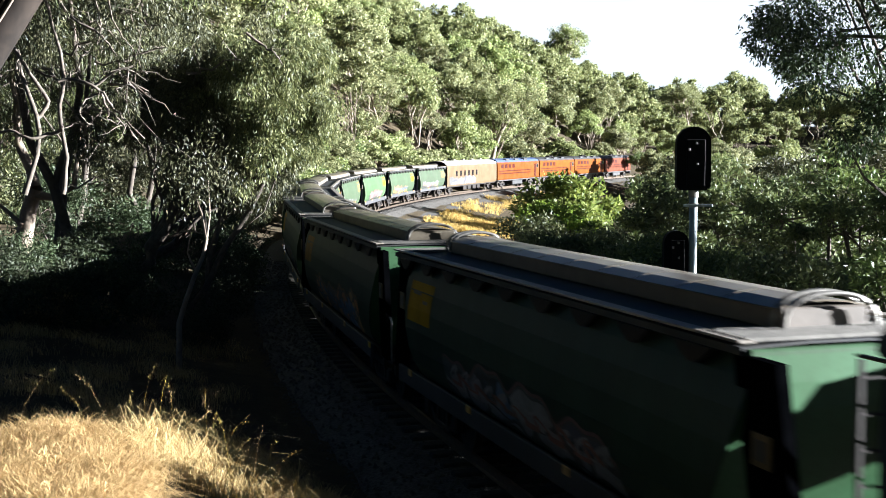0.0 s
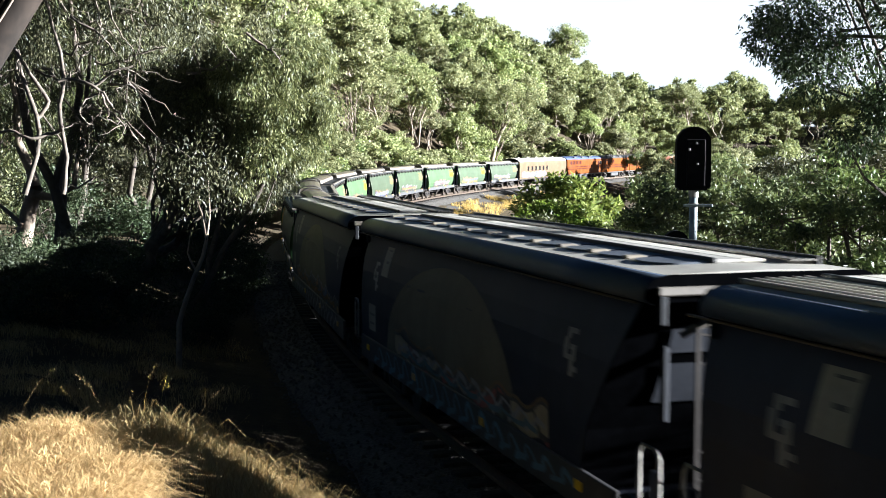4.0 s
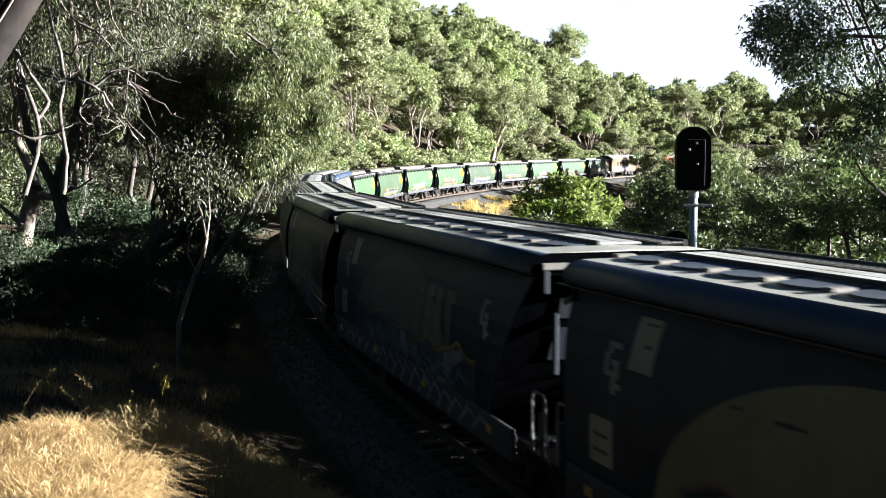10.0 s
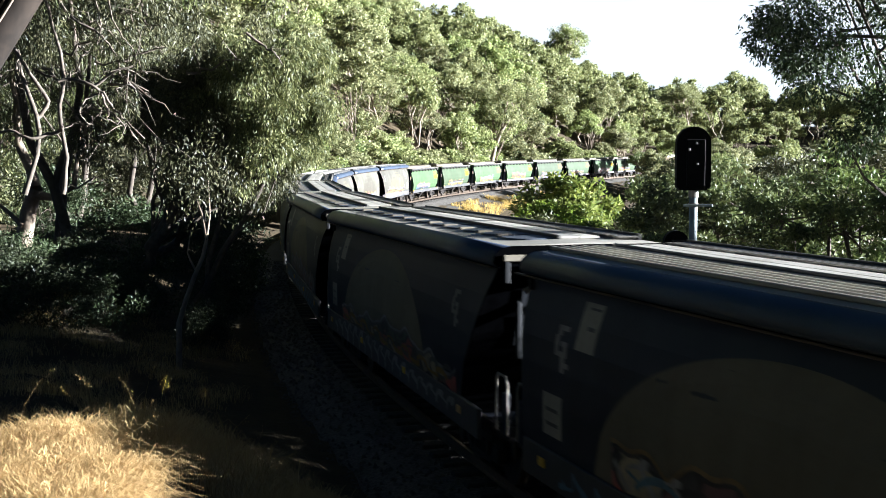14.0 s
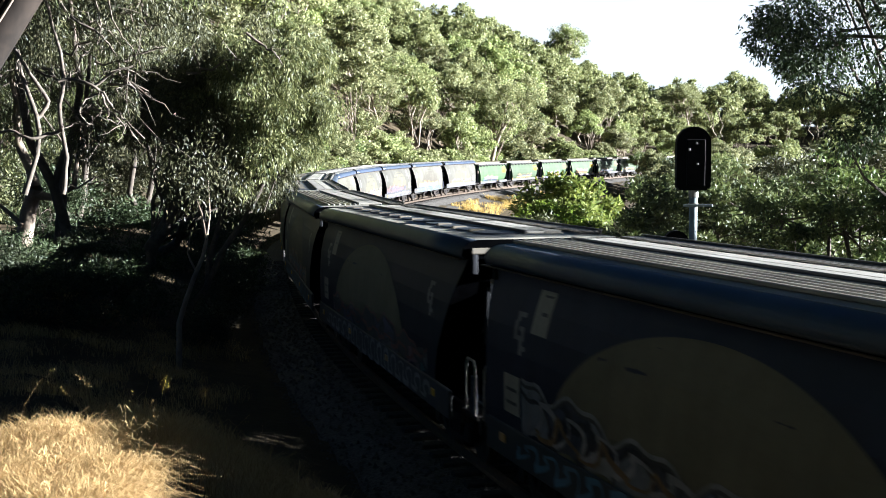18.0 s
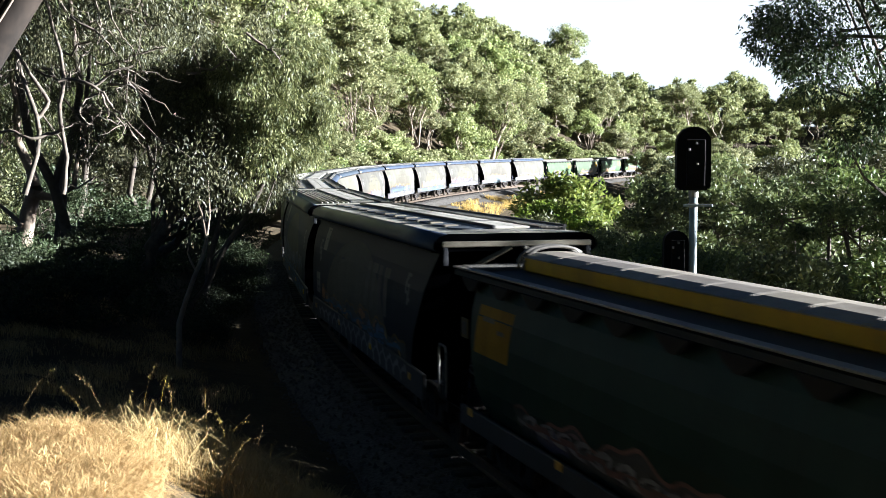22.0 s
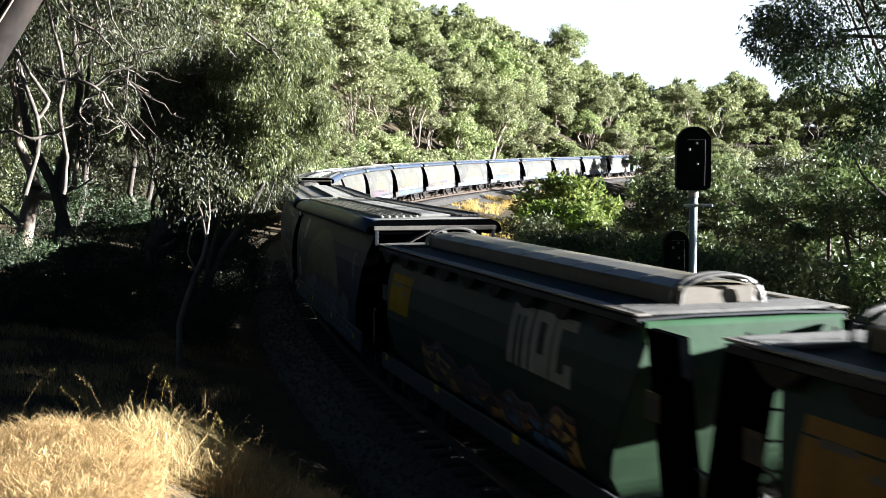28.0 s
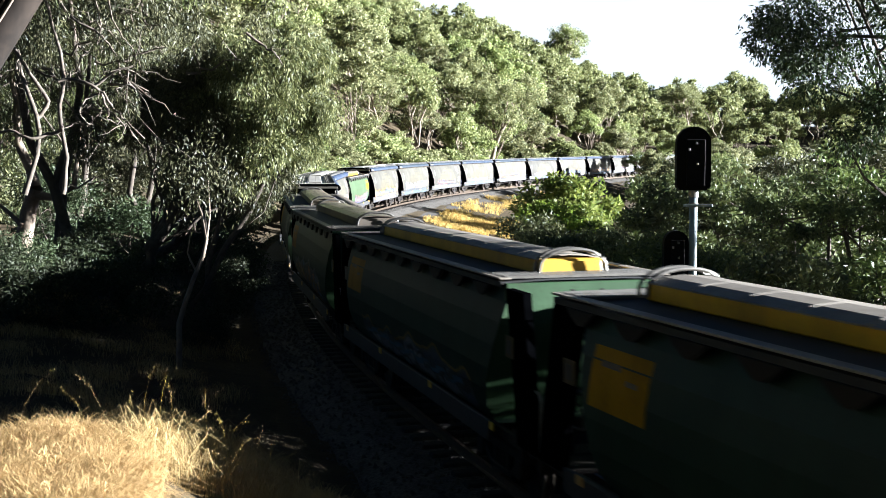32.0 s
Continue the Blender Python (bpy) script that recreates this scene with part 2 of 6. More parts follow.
# ---- mesh helpers ----
def np_mesh(name, verts, faces, material, smooth=False):
    """A mesh from arrays: verts (n, 3), faces (m, 3 or 4)."""
    verts, faces = np.asarray(verts, np.float32), np.asarray(faces, np.int32)
    me = bpy.data.meshes.new(name)
    k = faces.shape[1]
    me.vertices.add(len(verts)), me.loops.add(faces.size), me.polygons.add(len(faces))
    me.vertices.foreach_set("co", verts.ravel())
    me.loops.foreach_set("vertex_index", faces.ravel())
    me.polygons.foreach_set("loop_start", np.arange(0, faces.size, k, dtype=np.int32))
    me.polygons.foreach_set("use_smooth", np.full(len(faces), smooth))
    me.update(calc_edges=True)
    me.materials.append(material)
    return me


def bm_mesh(name, bm, material, smooth=False):
    me = bpy.data.meshes.new(name)
    bmesh.ops.recalc_face_normals(bm, faces=bm.faces)
    if smooth:
        for f in bm.faces:
            f.smooth = True
    bm.to_mesh(me)
    bm.free()
    me.materials.append(material)
    return me


def part(name, me, parent, label=""):
    ob = new(name, me)
    ob.parent = parent
    if label:
        ob["label"] = label
    return ob


def box(bm, x0, x1, y0, y1, z0, z1, bev=0.0, m=None):
    r = bmesh.ops.create_cube(bm, size=1.0, matrix=Matrix.Translation(((x0 + x1) / 2, (y0 + y1) / 2, (z0 + z1) / 2))
                              @ Matrix.Diagonal((abs(x1 - x0), abs(y1 - y0), abs(z1 - z0), 1)))
    vs = r["verts"]
    if m is not None:
        bmesh.ops.transform(bm, matrix=m, verts=vs)
    if bev:
        es = list({e for v in vs for e in v.link_edges})
        bmesh.ops.bevel(bm, geom=es, offset=bev, segments=1, affect="EDGES")
    return bm


def cyl(bm, a, b, r0, r1=None, n=8, caps=True):
    a, b = Vector(a), Vector(b)
    d = b - a
    m = Matrix.Translation((a + b) / 2) @ d.to_track_quat("Z", "Y").to_matrix().to_4x4()
    bmesh.ops.create_cone(bm, cap_ends=caps, segments=n, radius1=r0, radius2=r0 if r1 is None else r1, depth=d.length, matrix=m)
    return bm


def bx(*a, **k):
    return box(bmesh.new(), *a, **k)


def tube(bm, pts, r, n=6):
    for a, b in zip(pts, pts[1:]):
        cyl(bm, a, b, r, r, n)
    return bm


# ---- the line ----
T_FINE = np.arange(0.0, 32.6, 0.05)
SPEED = np.interp(T_FINE, [0, 5.8, 8.0, 21.0, 22.5, 32.5], [8.27, 8.27, 7.87, 7.87, 8.2, 8.2])
GONE = np.concatenate([[0.0], np.cumsum((SPEED[1:] + SPEED[:-1]) * 0.025)]) + 6.2


def rolled(t):
    """How far the train has come along the line at t seconds."""
    return float(np.interp(t, T_FINE, GONE))


KNOTS = [-300, -10, 15, 30, 50, 70, 95, 125, 160, 200, 235, 262, 700]
CURVE = [0.0005, 0.0005, 0.0030, 0.0057, 0.0020, 0.0065, 0.0047, 0.0044, 0.0036, 0.0003, 0.0005, 0.006, 0.006]
LINE_S = np.arange(-300.0, 620.0, 0.5)
_h = np.cumsum(np.interp(LINE_S, KNOTS, CURVE) * 0.5)
_i0 = int(np.argmin(abs(LINE_S)))
LINE_H = _h - _h[_i0] - 0.3317
LINE_X, LINE_Y = np.cumsum(np.sin(LINE_H)) * 0.5, np.cumsum(np.cos(LINE_H)) * 0.5
LINE_X, LINE_Y = LINE_X - LINE_X[_i0] + 6.666, LINE_Y - LINE_Y[_i0] + 4.172
LINE_Z = np.where(LINE_S > 30, np.where(LINE_S < 50, (LINE_S - 30) ** 2 / 40.0, LINE_S - 40), 0) * 0.0144


def on_line(s, q=0.0, z=0.0):
    """The place s metres along the line, q metres to its right, z over the rails."""
    x, y, h, zz = (float(np.interp(s, LINE_S, a)) for a in (LINE_X, LINE_Y, LINE_H, LINE_Z))
    return Vector((x + q * math.cos(h), y - q * math.sin(h), zz + z))


def heading(s):
    return float(np.interp(s, LINE_S, LINE_H))


def near_line(x, y):
    """For arrays: the nearest s on the line, the distance to its right, and the rails' height there."""
    x, y = np.asarray(x, float), np.asarray(y, float)
    best, s_of = np.full(x.shape, 1e18), np.zeros(x.shape, int)
    for i in range(0, len(LINE_S), 4):
        d = (x - LINE_X[i]) ** 2 + (y - LINE_Y[i]) ** 2
        m = d < best
        best[m], s_of[m] = d[m], i
    h = LINE_H[s_of]
    q = (x - LINE_X[s_of]) * np.cos(h) - (y - LINE_Y[s_of]) * np.sin(h)
    return LINE_S[s_of], np.where(q >= 0, 1, -1) * np.sqrt(best), LINE_Z[s_of]


def smooth(a, b, v):
    t = np.clip((v - a) / (b - a), 0, 1)
    return t * t * (3 - 2 * t)


RIDGE_A = [-0.9, -0.45, -0.17, -0.04, 0.055, 0.103, 0.166, 0.24, 0.5, 1.2]
RIDGE_D = [170, 220, 280, 320, 350, 370, 400, 420, 420, 420]
RIDGE_Z = [24, 34, 44, 35, 30, 25, 16, 15, 12, 8]
FOOT_A = [-0.9, -0.3, -0.13, -0.1, -0.04, 0.01, 0.055, 0.10, 0.15, 0.25, 1.2]
FOOT_D = [60, 70, 78, 95, 130, 158, 187, 216, 246, 270, 270]


def ground_z(x, y):
    x, y = np.asarray(x, float), np.asarray(y, float)
    s, q, zr = near_line(x, y)
    left = np.interp(-q, [0, 2.9, 3.4, 5.5, 9, 20, 60], [-0.55, -0.55, -0.45, -0.15, 0.35, 1.0, 3.0])
    left = left + 1.0 * smooth(26, 36, s) * smooth(4.5, 9, -q)
    knoll = np.interp(-q, [0, 2.9, 4.2, 5.6, 6.9, 8.2, 12, 20, 60], [-0.55, -0.55, 0.8, 2.0, 2.82, 2.95, 2.95, 3.0, 3.4])
    k = np.interp(s, [7.2, 8.2, 9.5, 11, 13, 16, 20, 27], [1.0, 0.84, 0.50, 0.34, 0.26, 0.2, 0.12, 0.0])
    spur = np.interp(s, [7.2, 9.5, 12.4, 14.5, 17, 20, 25], [1.0, 0.88, 0.66, 0.50, 0.30, 0.12, 0.0])
    k = spur + (k - spur) * smooth(6.5, 8.8, -q)
    lz = left * (1 - k) + knoll * k
    fall = smooth(20, 70, s)
    rz = np.interp(q, [0, 3.0, 5.0, 10, 18, 40], [-0.55, -0.55, -1.1, -2.0, -2.7, -4.2])
    z = np.where(q < 0, lz, rz * (0.5 + 0.5 * fall)) + zr * np.exp(-np.maximum(np.abs(q) - 6, 0) / 25)
    yy = np.maximum(y, 1.0)
    a = np.clip(x / yy, -0.9, 1.2)
    f, d, rzz = np.interp(a, FOOT_A, FOOT_D), np.interp(a, RIDGE_A, RIDGE_D), np.interp(a, RIDGE_A, RIDGE_Z)
    u = np.clip((y - f) / (d - f), 0, 1)
    hill = rzz * (u ** 1.15) * (1 - 0.5 * smooth(1.0, 2.2, (y - f) / (d - f)))
    hill = np.where(y > 30, hill, 0)
    z = z + hill * smooth(4.5, 16, np.abs(q))
    lump = 0.10 * np.sin(x * 0.9 + 1.3 * np.sin(y * 0.55)) * np.sin(y * 0.8 + x * 0.23) + 0.05 * np.sin(2.3 * x + y) * np.sin(1.9 * y - 0.7 * x)
    return z + lump * smooth(2.8, 5, np.abs(q))


# ---- ground and line ----
def grow(a, b, step, far, ratio=1.18):
    core = list(np.arange(a, b + 1e-6, step))
    lo, hi, st = [a], [b], step
    while hi[-1] < far:
        st *= ratio
        hi.append(hi[-1] + st)
        lo.append(lo[-1] - st)
    return np.array(lo[:0:-1] + core + hi[1:])


def build_ground():
    xs, ys = grow(-26, 30, 0.6, 3500), np.concatenate([grow(-6, 64, 0.6, 120, 1.1)[20:], np.arange(130, 460, 5.0)])
    ys = np.unique(np.round(np.concatenate([-np.geomspace(8, 3000, 26), ys[(ys > -7)], np.geomspace(480, 4500, 16)]), 3))
    gx, gy = np.meshgrid(xs, ys)
    gz = ground_z(gx, gy)
    n, m = gx.shape
    idx = np.arange(n * m).reshape(n, m)
    f = np.stack([idx[:-1, :-1], idx[:-1, 1:], idx[1:, 1:], idx[1:, :-1]], -1).reshape(-1, 4)
    ob = new("ground", np_mesh("ground", np.stack([gx, gy, gz], -1).reshape(-1, 3), f, M_GROUND, True))
    tagged(ob, "dry brown bushland ground with straw litter", "ground", kind="structure")


def sweep(name, profile, s0, s1, step, material, closed=True):
    """A profile of (q, z) points drawn along the line."""
    ss = np.arange(s0, s1 + 1e-6, step)
    v = [on_line(s, q, z) for s in ss for q, z in profile]
    k = len(profile)
    r = k if closed else k - 1
    f = [(i * k + j, i * k + (j + 1) % k, (i + 1) * k + (j + 1) % k, (i + 1) * k + j) for i in range(len(ss) - 1) for j in range(r)]
    return np_mesh(name, [tuple(p) for p in v], f, material)


def build_line():
    bal = new("ballast", sweep("ballast", [(-3.0, -0.62), (-2.0, -0.27), (-0.9, -0.25), (0, -0.26), (0.9, -0.25), (2.0, -0.27), (3.4, -0.72), (5.0, -1.0)],
                               -290, 420, 2.0, M_BALLAST, False))
    tagged(bal, "grey-brown crushed stone ballast bed under the track", "ballast", kind="structure")
    head = [(-0.035, 0), (0.035, 0), (0.035, -0.04), (0.01, -0.05), (0.01, -0.14), (0.065, -0.155), (0.065, -0.17), (-0.065, -0.17),
            (-0.065, -0.155), (-0.01, -0.14), (-0.01, -0.05), (-0.035, -0.04)]
    for q in (-0.75, 0.75):
        tagged(new("rail", sweep("rail", [(a + q, b) for a, b in head], -290, 420, 2.0, M_RAIL)),
               "worn steel running rail on concrete sleepers", "rail", "running rails", "structure")
    # loose stones over the bed and its shoulders
    rng = np.random.default_rng(5)
    n = 26000
    s = np.concatenate([rng.uniform(3, 60, 12000), rng.uniform(75, 235, 14000)])
    q = rng.uniform(-3.3, 3.6, n)
    zt = np.interp(q, [-3.3, -2.0, 2.0, 3.6], [-0.62, -0.26, -0.26, -0.78])
    x, y, h, zz = (np.interp(s, LINE_S, a) for a in (LINE_X, LINE_Y, LINE_H, LINE_Z))
    c = np.stack([x + q * np.cos(h), y - q * np.sin(h), zz + zt], -1)
    r = rng.uniform(0.03, 0.07, n)
    o = np.array([[1, 0, 0], [-0.6, 0.8, 0], [-0.5, -0.8, 0], [0, 0, 0.9]])
    v = c[:, None, :] + (o[None] * rng.uniform(0.7, 1.4, (n, 4, 3))) * r[:, None, None]
    f = (np.arange(n) * 4)[:, None, None] + np.array([[0, 1, 3], [1, 2, 3], [2, 0, 3]])[None]
    tagged(new("ballast_stones", np_mesh("ballast_stones", v.reshape(-1, 3), f.reshape(-1, 3), M_BALLAST)),
           "loose grey-brown ballast stones", "stones", kind="stuff")
    bm = bmesh.new()
    box(bm, -1.28, 1.28, -0.125, 0.125, -0.36, -0.172, 0.02)
    me = bm_mesh("sleeper", bm, M_SLEEPER)
    for i in range(300):
        sp = 8 + i * 0.7 if i < 60 else 100 + (i - 60) * 0.7
        p = on_line(sp)
        ob = new("sleeper", me)
        ob.matrix_world = pose(p.x, p.y, p.z, 0, 0, -math.degrees(heading(sp)))
        ob.parent = bal


build_ground()
build_line()


def sky_backdrop():
    """Bright hazy sky low over the far hills."""
    m = bpy.data.materials.new("hazy_sky")
    m.use_nodes = True
    nt = m.node_tree
    em = nt.nodes.new("ShaderNodeEmission")
    em.inputs["Strength"].default_value = 0.135
    c = mix(nt, ramp(nt, noise_node(nt, 0.0012, 3), [(0.3, (0, 0, 0)), (0.7, (1, 1, 1))]), (0.93, 0.98, 1.0), (1.0, 1.0, 1.0))
    nt.links.new(c, em.inputs["Color"])
    nt.links.new(em.outputs[0], nt.nodes["Material Output"].inputs[0])
    az = np.radians(np.linspace(-40, 60, 41))
    v = [(2600 * math.sin(a), 2600 * math.cos(a), z) for z in (-60, 200, 430) for a in az]
    n = len(az)
    f = [(r * n + i, r * n + i + 1, (r + 1) * n + i + 1, (r + 1) * n + i) for r in range(2) for i in range(n - 1)]
    tagged(new("backdrop", np_mesh("backdrop", v, f, m, True)), "bright white hazy sky beyond the hills", "sky", kind="structure")


sky_backdrop()


# ---- plants ----
def leaves(rng, centres, dirs, length, width, droop=0.0, spread=1.0, three=False, facing=0.0):
    """Pointed leaf blades, four corners each, at the given places."""
    n = len(centres)
    d = rng.normal(size=(n, 3)) * spread + dirs
    d[:, 2] -= droop
    d /= np.linalg.norm(d, axis=1, keepdims=True) + 1e-9
    w = np.cross(d, rng.normal(size=(n, 3)))
    w /= np.linalg.norm(w, axis=1, keepdims=True) + 1e-9
    if facing:
        o = dirs / (np.linalg.norm(dirs, axis=1, keepdims=True) + 1e-9) + rng.normal(size=(n, 3)) * facing
        o /= np.linalg.norm(o, axis=1, keepdims=True)
        d = d - o * np.sum(d * o, axis=1, keepdims=True)
        d /= np.linalg.norm(d, axis=1, keepdims=True) + 1e-9
        w = np.cross(d, o)
    ln = length * rng.uniform(0.6, 1.3, (n, 1))
    wd = width * rng.uniform(0.6, 1.3, (n, 1)) * 0.5
    if three:
        v = np.stack([centres - w * wd, centres + w * wd, centres + d * ln], 1)
        return v.reshape(-1, 3), np.arange(n * 3).reshape(n, 3)
    mid = centres + d * ln * 0.45
    v = np.stack([centres, mid + w * wd, centres + d * ln, mid - w * wd], 1)
    return v.reshape(-1, 3), np.arange(n * 4).reshape(n, 4)


def limb(verts, faces, pts, r0, r1, n=6):
    """A tapered, bent limb through the points."""
    pts = [Vector(p) for p in pts]
    base = len(verts)
    for i, p in enumerate(pts):
        d = (pts[min(i + 1, len(pts) - 1)] - pts[max(i - 1, 0)]).normalized()
        a = d.orthogonal().normalized()
        b = d.cross(a)
        r = r0 + (r1 - r0) * i / (len(pts) - 1)
        for k in range(n):
            t = 2 * math.pi * k / n
            verts.append(p + a * (r * math.cos(t)) + b * (r * math.sin(t)))
    for i in range(len(pts) - 1):
        for k in range(n):
            faces.append((base + i * n + k, base + i * n + (k + 1) % n, base + (i + 1) * n + (k + 1) % n, base + (i + 1) * n + k))


def wander(rng, a, b, steps, amount):
    a, b = np.array(a, float), np.array(b, float)
    pts = [a + (b - a) * i / steps for i in range(steps + 1)]
    for i in range(1, steps):
        pts[i] = pts[i] + rng.normal(size=3) * amount
    return pts


def gum_parts(seed, height, crown_r, clumps, per, leaf, bark, leafmat, lean=(0, 0), bare=0.4, droop=0.5, trunk_r=0.28, clump_r=1.3, flat=0.75, stems=1, sides=7, three=False, every=2, facing=0.0, dome=0.0):
    """Trunk mesh and crown mesh of a gum tree standing at the origin: limbs that fork to clumps of leaves."""
    rng = np.random.default_rng(seed)
    tv, tf, cv = [], [], []
    tops = []
    for st in range(stems):
        off = np.array([rng.uniform(-1, 1), rng.uniform(-1, 1), 0]) * (0.28 * crown_r if stems > 1 else 0)
        top = np.array([lean[0], lean[1], height * rng.uniform(0.62, 0.75)]) + off * 2
        path = wander(rng, (0, 0, -0.5), top, 7, 0.045 * height * 0.5)
        path[0] = np.array([0, 0, -0.5])
        limb(tv, tf, path, trunk_r * (1.0 if stems == 1 else 0.75), trunk_r * 0.35, sides)
        tops.append(path)
    centre = np.array([lean[0] * 1.1, lean[1] * 1.1, height * (bare + 1) / 2])
    half = height * (1 - bare) / 2
    for c in range(clumps):
        u = rng.normal(size=3)
        u /= np.linalg.norm(u)
        if dome:
            u[2] = abs(u[2]) if rng.uniform() < dome else u[2]
            u[2] = np.sign(u[2]) * abs(u[2]) ** 1.5
        rr = rng.uniform(0.35, 1.0) ** 0.6
        p = centre + u * rr * np.array([crown_r, crown_r, half])
        path = tops[rng.integers(len(tops))]
        k = rng.integers(3, 8)
        start = path[min(k, len(path) - 1)]
        if c % every == 0:
            lp = wander(rng, start, p, 4, 0.12 * crown_r * 0.5)
            limb(tv, tf, lp, trunk_r * rng.uniform(0.16, 0.3), 0.02, 5)
        size = clump_r * rng.uniform(0.6, 1.25)
        m = int(per * rng.uniform(0.6, 1.4))
        w = rng.normal(size=(m, 3))
        w /= np.linalg.norm(w, axis=1, keepdims=True)
        q = p + w * (rng.uniform(0.15, 1.0, (m, 1)) ** 0.5) * size * np.array([1, 1, flat])
        cv.append((q, w))
    q, w = np.concatenate([a for a, _ in cv]), np.concatenate([b for _, b in cv])
    v, f = leaves(rng, q, w * 0.8, leaf[0], leaf[1], droop, 0.7, three, facing)
    return np_mesh("trunk", [tuple(a) for a in tv], tf, bark, True), np_mesh("crown", v, f, leafmat)


def tree(name, meshes, m, label, category="tree", group=""):
    root = new(name)
    part("trunk", meshes[0], root)
    part("crown", meshes[1], root)
    root.matrix_world = m
    return tagged(root, label, category, group)


def at_ground(x, y, dz=0.0):
    return float(ground_z(np.array([x]), np.array([y]))[0]) + dz


def by_view(px, depth):
    """Plan place on the bearing px (half-width units of the view's tangent) at a depth."""
    return (px - 784) / 2088.4 * depth, depth


def plant(meshes, px, depth, name, label, scale=1.0, turn=0.0, group="", category="tree", dz=0.0, tilt=0.0):
    x, y = by_view(px, depth)
    m = pose(x, y, at_ground(x, y, dz), 0, tilt, turn) @ Matrix.Diagonal((scale, scale, scale, 1))
    return tree(name, meshes, m, label, category, group)


# far forest on the hill
def far_protos(per, leaf, every, shift):
    out = []
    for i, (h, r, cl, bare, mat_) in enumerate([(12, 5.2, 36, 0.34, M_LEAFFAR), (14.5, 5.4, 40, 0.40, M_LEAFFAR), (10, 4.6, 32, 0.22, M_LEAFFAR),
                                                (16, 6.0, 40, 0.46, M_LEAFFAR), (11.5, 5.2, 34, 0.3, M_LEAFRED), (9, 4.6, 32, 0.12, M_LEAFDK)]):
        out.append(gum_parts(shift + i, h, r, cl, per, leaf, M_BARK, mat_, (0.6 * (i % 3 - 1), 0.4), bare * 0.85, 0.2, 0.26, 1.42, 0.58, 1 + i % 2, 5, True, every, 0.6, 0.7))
    return out


PROTO = far_protos(190, (0.40, 0.29), 3, 100)
PROTO_FAR = far_protos(80, (0.66, 0.46), 6, 100)


def read_mesh(me):
    v = np.empty(len(me.vertices) * 3, np.float32)
    me.vertices.foreach_get("co", v)
    f = np.empty(len(me.loops), np.int32)
    me.loops.foreach_get("vertex_index", f)
    return v.reshape(-1, 3), f.reshape(len(me.polygons), -1)


def hill_forest():
    rng = np.random.default_rng(11)
    made, tries, spots, far = 0, 0, [], []
    while made < 640 and tries < 20000:
        tries += 1
        a = rng.uniform(-0.46, 0.50)
        f, d = float(np.interp(a, FOOT_A, FOOT_D)), float(np.interp(a, RIDGE_A, RIDGE_D))
        y = f + 4 + (d + 12 - f) * rng.uniform(0, 1) ** 1.1
        x = a * y
        s, q, _ = near_line(np.array([x]), np.array([y]))
        if abs(q[0]) < 7.5:
            continue
        gap = 3.0 + 0.0046 * y
        if any((x - u) ** 2 + (y - v) ** 2 < gap * gap for u, v in spots):
            continue
        spots.append((x, y))
        k = int(rng.choice(6, p=[0.28, 0.21, 0.23, 0.14, 0.05, 0.09]))
        sc = rng.uniform(0.62, 1.15) * (0.75 if abs(q[0]) < 14 else 1.0)
        m = pose(x, y, at_ground(x, y, -0.2), rng.uniform(-4, 4), rng.uniform(-4, 4), rng.uniform(0, 360)) @ Matrix.Diagonal((sc, sc, sc * rng.uniform(0.9, 1.15), 1))
        label = ["olive gum tree with pale bark on the wooded hillside", "tall gum tree with open crown on the hillside", "rounded gum tree among the hillside bush",
                 "tall pale-trunked gum tree on the hillside", "gum tree with rusty brown foliage on the hillside", "dense dark green tree low on the hillside"][k]
        made += 1
        if y > 265:
            far.append((k, m))
        else:
            tree("gum_tree", PROTO[k], m, label, "tree", "hillside trees")
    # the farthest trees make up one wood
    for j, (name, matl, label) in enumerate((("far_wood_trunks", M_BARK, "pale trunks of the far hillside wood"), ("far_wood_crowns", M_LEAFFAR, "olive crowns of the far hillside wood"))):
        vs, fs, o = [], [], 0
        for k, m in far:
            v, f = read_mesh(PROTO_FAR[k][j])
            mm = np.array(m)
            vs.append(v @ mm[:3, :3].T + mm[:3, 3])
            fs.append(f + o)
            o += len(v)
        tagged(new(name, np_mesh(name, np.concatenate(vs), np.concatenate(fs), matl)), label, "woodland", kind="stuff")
    # bushes that close the foot of the hill along the far straight
    for i in range(64):
        s, q = 84 + 2.6 * i + rng.uniform(-1, 1), -rng.uniform(5.5, 10)
        p = on_line(s, q)
        sc = rng.uniform(0.32, 0.6)
        tree("bush", PROTO_FAR[(2, 0, 5, 2)[i % 4]], pose(p.x, p.y, at_ground(p.x, p.y, -1.0 * sc), 0, 0, rng.uniform(0, 360)) @ Matrix.Diagonal((sc * 1.2, sc * 1.2, sc, 1)),
             "leafy green bush along the foot of the hill", "bush", "hillfoot bushes")


hill_forest()


